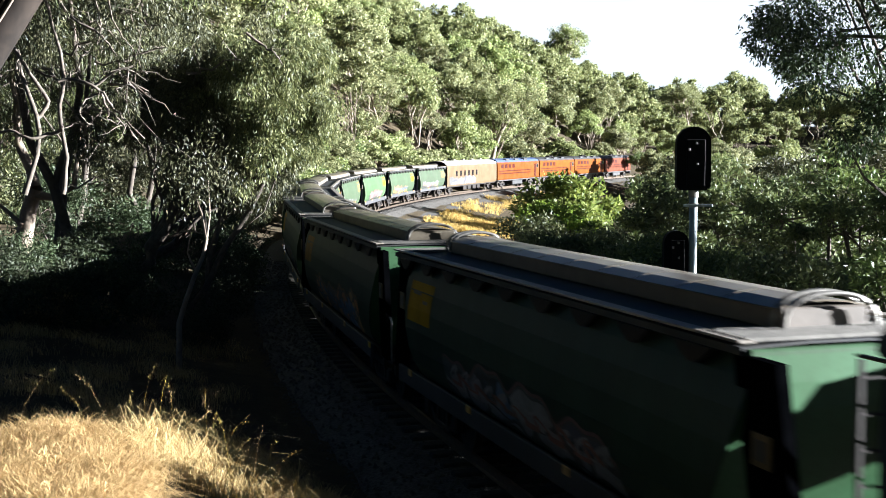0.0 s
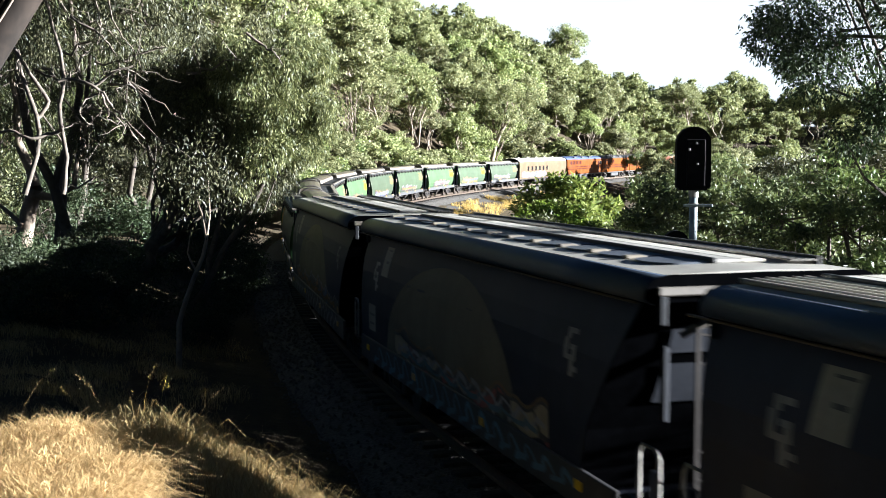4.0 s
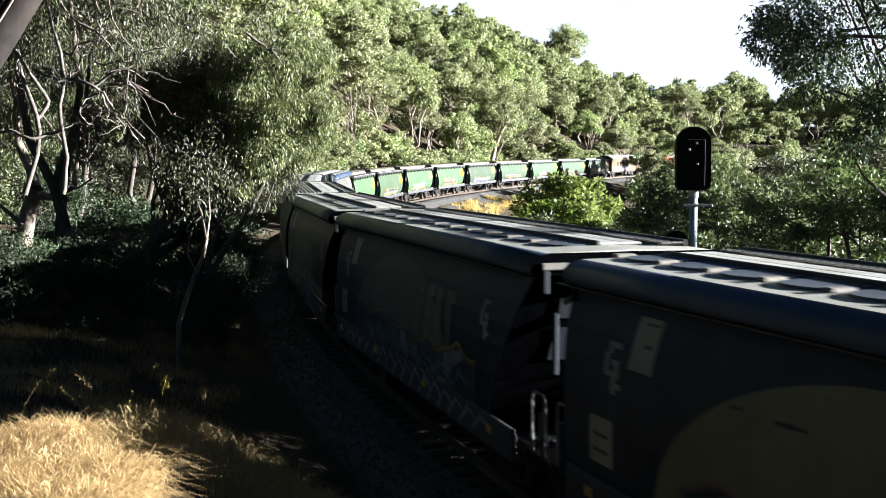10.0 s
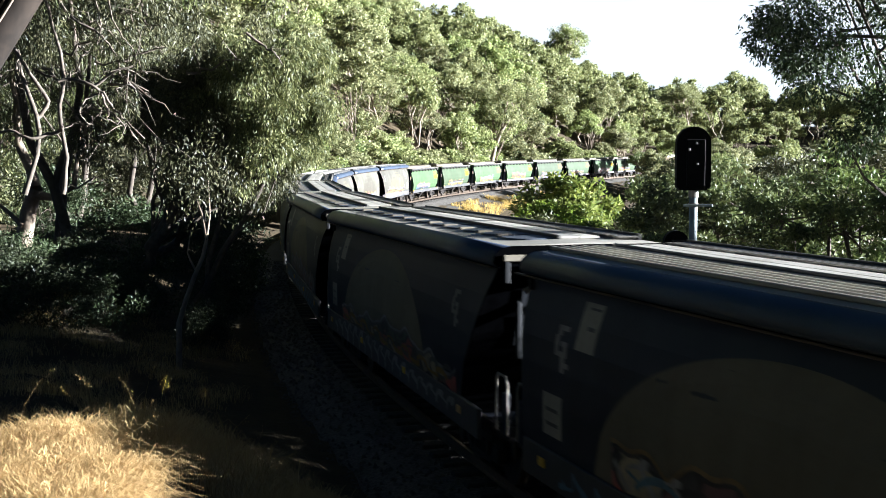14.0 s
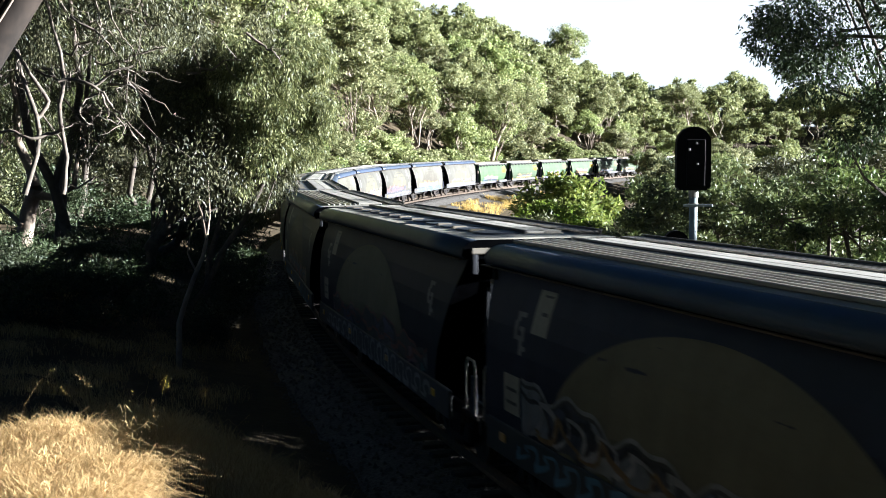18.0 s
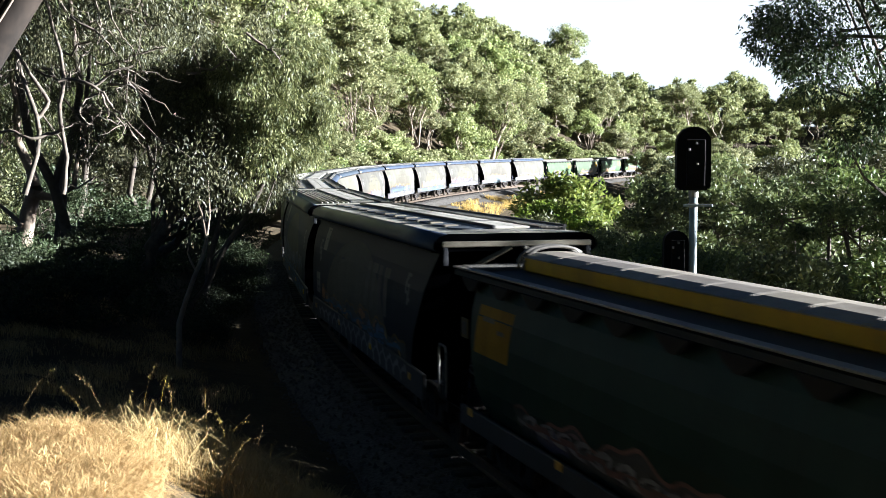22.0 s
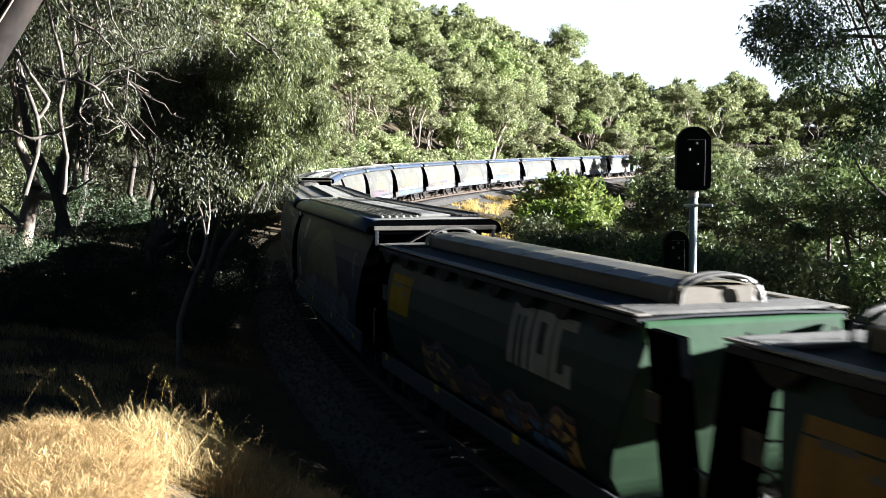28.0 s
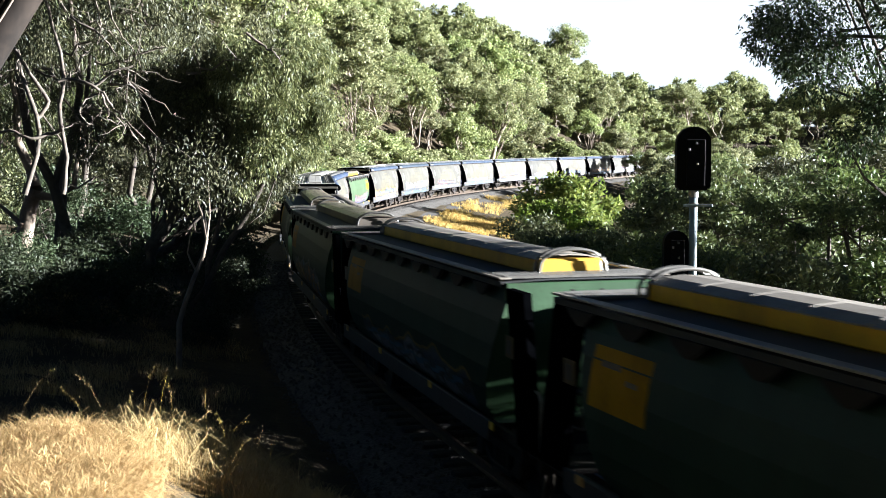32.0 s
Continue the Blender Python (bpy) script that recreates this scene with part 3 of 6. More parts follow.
def lean_gum(crown):
    """The tall pale gum that leans over the far straight and forks high up."""
    p = on_line(181.0, -7.2)
    g = at_ground(p.x, p.y)
    tv, tf = [], []
    limb(tv, tf, [(0, 0, -0.5), (0.35, 0, 2.6), (1.0, 0, 5.2), (2.0, 0, 7.6), (3.3, 0.2, 9.4), (4.4, 0.3, 10.2)], 0.46, 0.16, 9)
    limb(tv, tf, [(1.1, 0, 5.4), (0.8, 0.2, 7.4), (0.6, 0.3, 9.2), (1.2, 0.5, 11.6)], 0.26, 0.10, 7)
    limb(tv, tf, [(2.0, 0, 7.6), (2.2, -0.3, 9.6), (2.9, -0.4, 12.0)], 0.2, 0.08, 7)
    limb(tv, tf, [(0.8, 0.2, 7.4), (-0.8, 0.3, 8.6), (-2.4, 0.5, 9.0)], 0.13, 0.06, 6)
    root = new("gum_tree")
    part("trunk", np_mesh("trunk", [tuple(a) for a in tv], tf, M_BARK, True), root)
    part("crown", crown, root).matrix_basis = pose(-1.6, 0.8, -0.6)
    root.matrix_world = pose(p.x, p.y, g)
    tagged(root, "tall gum with leaning pale trunk beside the railway", "tree", "lineside gums")


def line_side_trees():
    # pale leaning gum just behind the far straight
    big = gum_parts(201, 17, 5.5, 46, 170, (0.40, 0.15), M_BARK, M_LEAFFAR, (3.2, 0.5), 0.5, 0.4, 0.42, 1.15, 0.6, 1, 8, False, 2, 0.0, 0.5)
    lean_gum(big[1])
    plant(big, 742, 172, "gum_tree", "spreading gum with pale forked limbs beside the railway", 0.9, 150, "lineside gums")
    plant(big, 668, 150, "gum_tree", "gum with thin crown beside the railway", 0.75, 250, "lineside gums")
    plant(big, 985, 345, "gum_tree", "tall open gum standing above the ridge line", 1.25, 30, "lineside gums")
    plant(big, 1225, 300, "gum_tree", "spreading umbrella-crowned gum above the valley", 1.1, 200, "lineside gums")
    # shrubs between the far straight and the near one
    sh = gum_parts(210, 4.2, 2.3, 30, 190, (0.34, 0.13), M_BARKD, M_LEAFYEL, (0, 0), 0.06, 0.1, 0.10, 0.62, 0.8, 2, 5, False, 2, 0.8)
    for px, d, sc, lab in ((1008, 92, 1.6, "bright green wattle bush on the embankment"), (988, 82, 1.15, "sunlit wattle bush at the embankment's foot"),
                           (1022, 87, 1.1, "bright wattle bush behind the embankment grass"), (952, 86, 0.6, "small green wattle bush on the slope")):
        plant(sh, px, d, "wattle_bush", lab, sc, px, "embankment bushes", "bush")
    dk = gum_parts(211, 6.0, 2.8, 34, 210, (0.36, 0.13), M_BARKD, M_LEAFDK, (0.3, 0), 0.1, 0.2, 0.14, 0.8, 0.75, 2, 5, False, 2, 0.8)
    for i, (px, d, sc) in enumerate(((1082, 76, 0.62), (1058, 70, 0.4), (1165, 80, 1.1), (1205, 72, 1.15), (1145, 112, 1.1), (1200, 122, 1.4), (1180, 112, 1.2), (1240, 66, 1.1))):
        plant(dk, px, d, "wattle_tree", "dark green wattle in the gully beside the line", sc, 37 * i, "gully wattles")


line_side_trees()


def far_end_trees():
    for i, (px, d, sc, k) in enumerate(((1150, 205, 0.62, 2), (1172, 190, 0.66, 5), (1195, 212, 0.75, 0), (1215, 196, 0.7, 2), (1240, 188, 0.75, 5), (1262, 205, 0.8, 2), (1285, 190, 0.8, 0),
                                        (1310, 200, 0.85, 2), (1340, 188, 0.85, 5), (1135, 222, 0.5, 5), (1370, 196, 0.9, 0), (1150, 176, 0.42, 2), (1160, 150, 0.6, 2), (1250, 160, 0.75, 0), (1295, 165, 0.85, 2), (1215, 158, 0.7, 5))):
        plant(PROTO[k], px, d, "gum_tree", "leafy green tree that screens the railway", sc, 53 * i, "screening trees", dz=1.2)


far_end_trees()


def right_side_trees():
    a = gum_parts(220, 9.5, 4.2, 46, 300, (0.26, 0.085), M_BARKD, M_LEAFDK, (0.5, 0), 0.12, 0.3, 0.20, 0.9, 0.6, 2, 6, False, 2, 0.8)
    b = gum_parts(221, 10.5, 4.4, 46, 300, (0.26, 0.085), M_BARK, M_LEAF, (-0.5, 0.5), 0.18, 0.4, 0.22, 0.9, 0.6, 2, 6, False, 2, 0.8)
    for i, (px, d, sc, pr) in enumerate(((1300, 58, 0.95, a), (1400, 50, 0.95, a), (1500, 44, 0.85, a), (1350, 74, 1.0, b), (1460, 66, 1.0, b), (1560, 58, 1.0, b),
                                         (1270, 73, 0.9, b), (1620, 46, 1.0, a), (1440, 70, 1.0, a))):
        plant(pr, px, d, "gum_tree", "dense dark wattle tree in the gully" if pr is a else "olive gum tree rising from the gully", sc, 61 * i, "gully trees", dz=-0.6)
    # unseen trees added outside the view to shade the bend and the bank
    for i, (x, y, sc) in enumerate(((22, 34.0, 1.25), (23.5, 39.5, 1.15), (25, 29.5, 1.25), (30, 33, 1.25), (24, 24.5, 1.15), (15.5, 0.0, 1.3), (17, -6.5, 1.35), (16, -12.5, 1.3), (18, -20, 1.35), (17, -27, 1.3), (19, -35, 1.35))):
        tree("gum_tree", a, pose(x, y, at_ground(x, y, -0.3), 0, 0, 47 * i) @ Matrix.Scale(sc, 4), "unseen wattle tree added to shade the bend and the bank", "tree", "gully trees")
    # a nearer tree whose branches hang into the view, leaves darkened for shade
    h = gum_parts(230, 12.0, 2.45, 110, 560, (0.09, 0.036), M_BARKD, M_LEAFSHADE, (-2.85, 0), 0.50, 0.9, 0.2, 0.50, 0.9, 1, 7, False, 5)
    plant(h, 1908, 20, "gum_tree", "drooping leafy gum beside the line, leaves painted dark for shade", 1.0, 0, dz=0.0)


right_side_trees()


DEAD = []


def left_side_trees():
    big = gum_parts(240, 7.9, 2.8, 120, 700, (0.145, 0.038), M_BARKD, M_LEAF, (3.55, 0), 0.34, 1.6, 0.27, 0.50, 1.2, 3, 8, True)
    plant(big, 188, 37, "gum_tree", "weeping gum with dark forked trunk and drooping leaves", 1.0, 0, "roadside gums")
    # sunlit lobe of the weeping gum, its light put into the leaf colour
    lobe = gum_parts(242, 9.4, 2.2, 80, 560, (0.15, 0.044), M_BARKD, M_LEAFLOBE, (2.35, 0), 0.47, 1.5, 0.16, 0.52, 1.2, 2, 7, True, 6)
    plant(lobe, 322, 35.5, "gum_tree", "lobe of the weeping gum, leaves painted brighter as if sunlit", 1.0, 0, "roadside gums")
    two = gum_parts(241, 12.5, 4.6, 100, 560, (0.165, 0.046), M_BARKD, M_LEAF, (1.6, 0), 0.36, 1.5, 0.26, 0.72, 1.2, 2, 8, True, 4)
    def view_tree(base, d, stems, bark, crown, label, turn=0):
        """A gum whose stems follow bearings and heights of the view, with a crown above."""
        x0, y0 = by_view(base[0], d)
        g = at_ground(x0, y0)
        tv, tf = [], []
        for pts, r0, r1 in stems:
            loc = [((px - base[0]) / 2088.4 * d, 0.25 * math.sin(k), 5.135 + (290 - py) / 2088.4 * d - g) for k, (px, py) in enumerate(pts)]
            limb(tv, tf, loc, r0, r1, 9)
        limb(tv, tf, [(0, 0, -0.4), (0, 0, 5.135 + (290 - base[1]) / 2088.4 * d - g)], stems[0][1] * 1.15, stems[0][1], 9)
        root = new("gum_tree")
        part("trunk", np_mesh("trunk", [tuple(a) for a in tv], tf, bark, True), root)
        c = part("crown", crown, root)
        c.matrix_basis = pose(0, 0, 0, 0, 0, turn)
        root.matrix_world = pose(x0, y0, g)
        tagged(root, label, "tree", "roadside gums")

    view_tree((34, 470), 39, [([(34, 470), (38, 420), (47, 372), (64, 332)], 0.30, 0.24), ([(64, 332), (52, 300), (30, 250), (34, 180), (20, 90)], 0.20, 0.08),
                              ([(60, 345), (95, 350), (128, 330), (140, 270), (150, 190)], 0.15, 0.05), ([(40, 400), (15, 380), (-20, 350)], 0.10, 0.05)],
              M_BARK, two[1], "pale-barked gum with forked trunk", 130)
    view_tree((140, 495), 36, [([(140, 495), (122, 440), (108, 390), (96, 330), (60, 250), (45, 150), (60, 40)], 0.22, 0.09), ([(96, 330), (112, 270), (150, 200), (165, 100)], 0.12, 0.05)],
              M_BARKD, two[1], "grey-barked gum leaning towards the line", 0)
    plant(two, -70, 40, "gum_tree", "pale gum with dense hanging leaves", 1.0, 200, "roadside gums")
    plant(two, 130, 60, "gum_tree", "tall gum behind the weeping one", 1.05, 250, "roadside gums")
    plant(two, 250, 64, "gum_tree", "olive gum beside the railway bend", 0.95, 300, "roadside gums")
    plant(two, 20, 72, "gum_tree", "olive gum on the bank behind the others", 1.0, 60, "roadside gums")
    # bare, crooked pale branches that hang before the crowns
    rng = np.random.default_rng(77)
    for px, py, d in ((200, 150, 31.5), (130, 60, 31.5), (60, 170, 32), (150, 250, 32), (230, 60, 31.5), (250, 200, 32)):
        x, y = by_view(px, d)
        z = 5.135 + (290 - py) / 2088.4 * d
        for k in range(5):
            a = np.array([x + rng.normal() * 0.5 - 0.6, y + 1.5, z + rng.normal() * 0.6 + 0.7])
            e = a + np.array([rng.uniform(0.3, 1.8), rng.uniform(-1, 0.5), rng.uniform(-1.4, 0.5)])
            pts = wander(rng, a, e, 6, 0.11)
            DEAD.append((pts, 0.045, 0.012))
            for j in range(3):
                s_ = pts[rng.integers(2, 6)]
                DEAD.append((wander(rng, s_, s_ + rng.normal(size=3) * 0.5, 3, 0.06), 0.018, 0.006))
    for d, r0, r1, pts in ((31.6, 0.07, 0.04, ((113, 345), (118, 280), (112, 205), (118, 130), (102, 60), (88, -10))),
                           (31.0, 0.055, 0.022, ((108, 146), (130, 142), (163, 150), (186, 166), (206, 196), (236, 222), (258, 246))),
                           (31.2, 0.05, 0.022, ((168, 158), (188, 140), (212, 128), (240, 118))),
                           (31.2, 0.04, 0.018, ((184, 165), (190, 190), (208, 205), (224, 226))),
                           (31.8, 0.05, 0.02, ((104, -10), (122, 24), (150, 44), (182, 62), (200, 86), (214, 102))),
                           (31.5, 0.03, 0.012, ((170, -10), (180, 30), (186, 58), (178, 82))),
                           (31.5, 0.03, 0.012, ((200, -10), (204, 36), (224, 68), (240, 92), (244, 112))),
                           (31.8, 0.075, 0.05, ((46, 345), (70, 250), (66, 190), (44, 130), (36, 90))),
                           (31.8, 0.065, 0.04, ((72, 210), (86, 180), (60, 130), (30, 80), (26, 30))),
                           (31.3, 0.035, 0.015, ((186, 166), (160, 172), (146, 196), (156, 216), (166, 222))),
                           (31.4, 0.06, 0.03, ((112, 232), (92, 236), (60, 246), (20, 232), (-10, 240))),
                           (31.6, 0.04, 0.015, ((440, 62), (470, 84), (488, 96), (502, 116)))):
        loc = [np.array([(px - 784) / 2088.4 * d, d + 0.12 * math.sin(2.1 * k), 5.135 + (290 - py) / 2088.4 * d]) for k, (px, py) in enumerate(pts)]
        fine = []
        for k in range(len(loc) - 1):
            p0, p1, p2, p3 = loc[max(k - 1, 0)], loc[k], loc[k + 1], loc[min(k + 2, len(loc) - 1)]
            for u in (0.0, 0.25, 0.5, 0.75):
                fine.append(0.5 * (2 * p1 + (p2 - p0) * u + (2 * p0 - 5 * p1 + 4 * p2 - p3) * u * u + (3 * p1 - p0 - 3 * p2 + p3) * u ** 3) + rng.normal(size=3) * 0.012)
        fine.append(loc[-1])
        DEAD.append((fine, r0, r1))
        for j in range(2):
            s_ = fine[rng.integers(len(fine) // 3, len(fine))]
            DEAD.append((wander(rng, s_, s_ + rng.normal(size=3) * 0.45, 5, 0.06), 0.016, 0.005))
    # understorey shrubs, darkened by leaf colour instead of by shade
    sh = gum_parts(245, 3.4, 2.0, 30, 200, (0.22, 0.06), M_BARKD, M_LEAFSHADE, (0, 0), 0.05, 0.1, 0.07, 0.75, 0.8, 2, 5)
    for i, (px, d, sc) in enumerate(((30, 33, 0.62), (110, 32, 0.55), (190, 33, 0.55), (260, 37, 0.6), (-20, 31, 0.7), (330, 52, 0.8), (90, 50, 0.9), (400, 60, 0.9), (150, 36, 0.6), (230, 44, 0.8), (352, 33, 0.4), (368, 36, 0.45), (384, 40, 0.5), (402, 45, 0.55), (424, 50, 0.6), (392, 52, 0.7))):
        plant(sh, px, d, "shrub", "understorey shrub with leaves painted dark for the shade", sc, 70 * i, "understorey shrubs", "bush")
    lit = gum_parts(246, 4.4, 2.4, 30, 160, (0.30, 0.10), M_BARK, M_LEAF, (0, 0), 0.05, 0.2, 0.07, 0.85, 0.8, 2, 5)
    for i, (px, d, sc) in enumerate(((20, 62, 0.9), (80, 68, 1.0), (140, 64, 0.9), (200, 70, 1.0), (260, 66, 0.9), (320, 74, 1.0), (-30, 58, 0.9), (380, 78, 0.9), (60, 78, 1.2), (230, 82, 1.2))):
        plant(lit, px, d, "bush", "sunlit green bush behind the trunks", sc, 70 * i, "lit understorey bushes", "bush")
    # leaning sapling with a bare pale stem
    rng = np.random.default_rng(3)
    tv, tf = [], []
    limb(tv, tf, [(0, 0, -0.3), (0.02, 0, 0.6), (0.03, 0, 1.25), (0.2, 0, 1.8), (0.42, 0, 2.4), (0.66, 0, 2.95), (0.76, 0, 3.4), (0.66, 0, 4.0), (0.4, 0.1, 4.7)], 0.085, 0.035, 7)
    limb(tv, tf, [(0.50, 0, 2.55), (0.34, 0, 2.85), (0.27, 0, 3.05), (0.36, 0, 3.6)], 0.035, 0.015, 5)
    limb(tv, tf, [(0.76, 0, 3.4), (0.85, 0, 4.0), (0.8, 0.1, 4.9)], 0.04, 0.015, 5)
    q = rng.normal(size=(1500, 3)) * np.array([0.5, 0.5, 0.5]) + np.array([0.6, 0, 5.0])
    v, f = leaves(rng, q, np.zeros((1500, 3)), 0.13, 0.034, 0.9, 0.6)
    plant((np_mesh("trunk", [tuple(a) for a in tv], tf, M_BARK, True), np_mesh("crown", v, f, M_LEAF)), 312, 30, "sapling",
          "leaning pale-stemmed gum sapling near the track", 1.0)


left_side_trees()


def dead_branches():
    tv, tf = [], []
    root = new("dead_gum")
    base = by_view(95, 37)
    for pts, r0, r1 in DEAD:
        bv, bf = [], []
        limb(bv, bf, pts, r0, r1, 5)
        name = "branch" if r0 > 0.03 else "twig"
        part(name, np_mesh(name, [tuple(a) for a in bv], bf, M_TWIG, True), root)
    g = at_ground(*base)
    limb(tv, tf, [(base[0], base[1], g - 0.4), (base[0] + 0.3, base[1], g + 3), (base[0] + 0.9, base[1], g + 6), (base[0] + 0.6, base[1], g + 9.5)], 0.2, 0.06, 8)
    part("trunk", np_mesh("trunk", [tuple(a) for a in tv], tf, M_BARKD, True), root)
    tagged(root, "gum with bare crooked pale branches", "tree")


dead_branches()


def near_trunk():
    # an old trunk that leans into the corner of the view
    tv, tf = [], []
    limb(tv, tf, [(-3.6, 6.0, 2.0), (-3.15, 6.0, 4.2), (-2.56, 6.0, 5.3), (-2.34, 6.0, 5.64), (-2.123, 6.0, 5.968), (-1.72, 6.05, 6.6), (-1.2, 6.2, 7.6)], 0.12, 0.085, 16)
    root = new("gum_tree")
    part("trunk", np_mesh("trunk", [tuple(a) for a in tv], tf, M_BARKN, True), root)
    for k, (x, z) in enumerate(((-2.45, 5.5), (-2.2, 5.83), (-2.62, 5.25), (-2.1, 6.05))):
        bv, bf = [], []
        limb(bv, bf, [(x + 0.14, 5.91, z + 0.22), (x, 5.90, z), (x - 0.16, 5.905, z - 0.25)], 0.012, 0.004, 4)
        part("bark_strip", np_mesh("bark_strip", [tuple(a) for a in bv], bf, M_BARK, True), root, "peeling pale bark strip")
    tagged(root, "thick streaked gum trunk leaning over the bank", "tree")


near_trunk()


# ---- grass ----
def grass(name, label, spots, blades, h, w, material, seed, lean=0.6, seed_heads=0):
    """Bent blades round each spot (x, y, radius), rooted on the ground."""
    rng = np.random.default_rng(seed)
    c, hh = [], []
    for x, y, r, n in spots:
        k = int(n)
        ang, rad = rng.uniform(0, 2 * math.pi, k), r * np.sqrt(rng.uniform(0, 1, k))
        c.append(np.stack([x + rad * np.cos(ang), y + rad * np.sin(ang)], -1))
        hh.append(h * rng.uniform(0.45, 1.15, k) * (1 - 0.35 * (rad / r) ** 2))
    c, hh = np.concatenate(c), np.concatenate(hh)
    z = ground_z(c[:, 0], c[:, 1])
    root = np.stack([c[:, 0], c[:, 1], z - 0.03], -1)
    n = len(root)
    d = rng.normal(size=(n, 2)) * lean * 0.5
    d = np.concatenate([d, np.zeros((n, 1))], 1) * hh[:, None]
    up = np.array([0, 0, 1.0])[None] * hh[:, None]
    side = np.cross(d + rng.normal(size=(n, 3)) * 0.2, np.array([0, 0, 1.0]))
    side /= np.linalg.norm(side, axis=1, keepdims=True) + 1e-9
    side *= w * rng.uniform(0.6, 1.3, (n, 1)) * 0.5
    p1, p2 = root + d * 0.25 + up * 0.55, root + d + up * rng.uniform(0.75, 1.0, (n, 1))
    p3 = p2 + d * 0.6 - up * rng.uniform(0.05, 0.5, (n, 1))
    v = np.stack([root - side, root + side, p1 - side * 0.9, p1 + side * 0.9, p2 - side * 0.6, p2 + side * 0.6, p3 - side * 0.2, p3 + side * 0.2], 1)
    f = (np.arange(n) * 8)[:, None, None] + np.array([[0, 1, 3, 2], [2, 3, 5, 4], [4, 5, 7, 6]])[None]
    return tagged(new(name, np_mesh(name, v.reshape(-1, 3), f.reshape(-1, 4), material)), label, "grass", kind="stuff")


def build_grass():
    rng = np.random.default_rng(21)
    spots = []
    for i in range(70):
        px, d = rng.uniform(-80, 180), rng.uniform(7.4, 10.0)
        x, y = by_view(px, d)
        spots.append((x, y, 0.4, 720))
    for i in range(120):
        spots.append((rng.uniform(-8, 2.2), rng.uniform(-7, 7.2), 0.5, 120))
    grass("dry_grass", "sunlit golden dry grass on the bank", spots, 0, 0.26, 0.0056, M_STRAW, 1, 1.35)
    spots = []
    for i in range(100):
        px, d = rng.uniform(210, 610), rng.uniform(9.5, 17.5)
        x, y = by_view(px, d)
        spots.append((x, y, 0.45, 190))
    for i in range(120):
        px, d = rng.uniform(-60, 400), 12 + 24 * rng.uniform(0, 1)
        x, y = by_view(px, d)
        spots.append((x, y, 0.7, 170))
    grass("long_dry_grass", "long dull dry grass on the slope by the line", spots, 0, 0.38, 0.007, M_STRAWDK, 2, 0.8)
    spots = []
    for i in range(90):
        sp, q = rng.uniform(104, 124), rng.uniform(5.6, 13)
        p = on_line(sp, q)
        spots.append((p.x, p.y, 1.0, 90))
    for i in range(50):
        sp, q = rng.uniform(128, 190), rng.uniform(4.2, 8)
        p = on_line(sp, q)
        spots.append((p.x, p.y, 1.0, 60))
    grass("bank_grass", "golden dry grass on the railway embankment", spots, 0, 0.7, 0.05, M_STRAW, 3, 0.8)


build_grass()


def oat_stalks():
    """Tall seeding grass stems that stand above the bank."""
    rng = np.random.default_rng(8)
    made = 0
    for px, d, h in ((60, 10.5, 0.95), (160, 11.5, 1.0), (185, 12, 1.1), (215, 11, 0.95), (270, 11, 1.1), (300, 11.5, 1.05), (360, 10.5, 1.0), (372, 10.8, 1.05),
                     (400, 10.5, 0.9), (440, 10.0, 0.95), (475, 9.6, 0.7), (500, 9.6, 0.75), (530, 11.5, 1.1), (570, 9.8, 0.7), (245, 12.5, 1.0), (120, 13, 1.0),
                     (30, 13, 1.0), (330, 12.4, 0.9), (420, 11.8, 0.8), (610, 11, 0.6), (350, 9.2, 0.6), (385, 9.6, 0.7), (455, 11.2, 0.8),
                     (515, 10.4, 0.7), (545, 10.1, 0.6), (470, 10.6, 0.85), (466, 10.9, 0.8), (482, 10.7, 0.7), (560, 10.3, 0.75), (575, 10.6, 0.7), (340, 10.9, 0.8), (352, 11.2, 0.85), (110, 10.6, 0.7), (20, 10.2, 0.8), (40, 11, 0.9), (290, 10.0, 0.6), (325, 9.8, 0.6), (405, 10.2, 0.6), (85, 17, 1.0), (150, 19, 1.0), (205, 20, 1.1), (235, 18, 1.0), (310, 10.2, 0.6), (590, 10.4, 0.5)):
        x, y = by_view(px, d)
        tv, tf = [], []
        h *= 0.8
        ln = rng.normal(size=2) * 0.16
        pts = [(0, 0, 0), (ln[0] * 0.3, ln[1] * 0.3, h * 0.5), (ln[0], ln[1], h * 0.85), (ln[0] * 1.7, ln[1] * 1.7, h)]
        limb(tv, tf, pts, 0.0013, 0.0007, 4)
        q = np.array([np.array(pts[2]) + (np.array(pts[3]) - np.array(pts[2])) * u + rng.normal(size=3) * 0.02 for u in rng.uniform(-0.4, 1.0, 13)])
        v, f = leaves(rng, q, np.zeros((13, 3)), 0.017, 0.0042, 1.1, 0.5)
        root = new("oat_stalk")
        part("stem", np_mesh("stem", [tuple(a) for a in tv], tf, M_STRAW), root)
        tagged(part("seed_head", np_mesh("seed_head", v, f, M_STRAW), root), kind="stuff")
        root.matrix_world = pose(x, y, at_ground(x, y, -0.02))
        tagged(root, "dry wild oat stalk with drooping seed head", "grass stalk", "wild oat stalks")
        made += 1


oat_stalks()


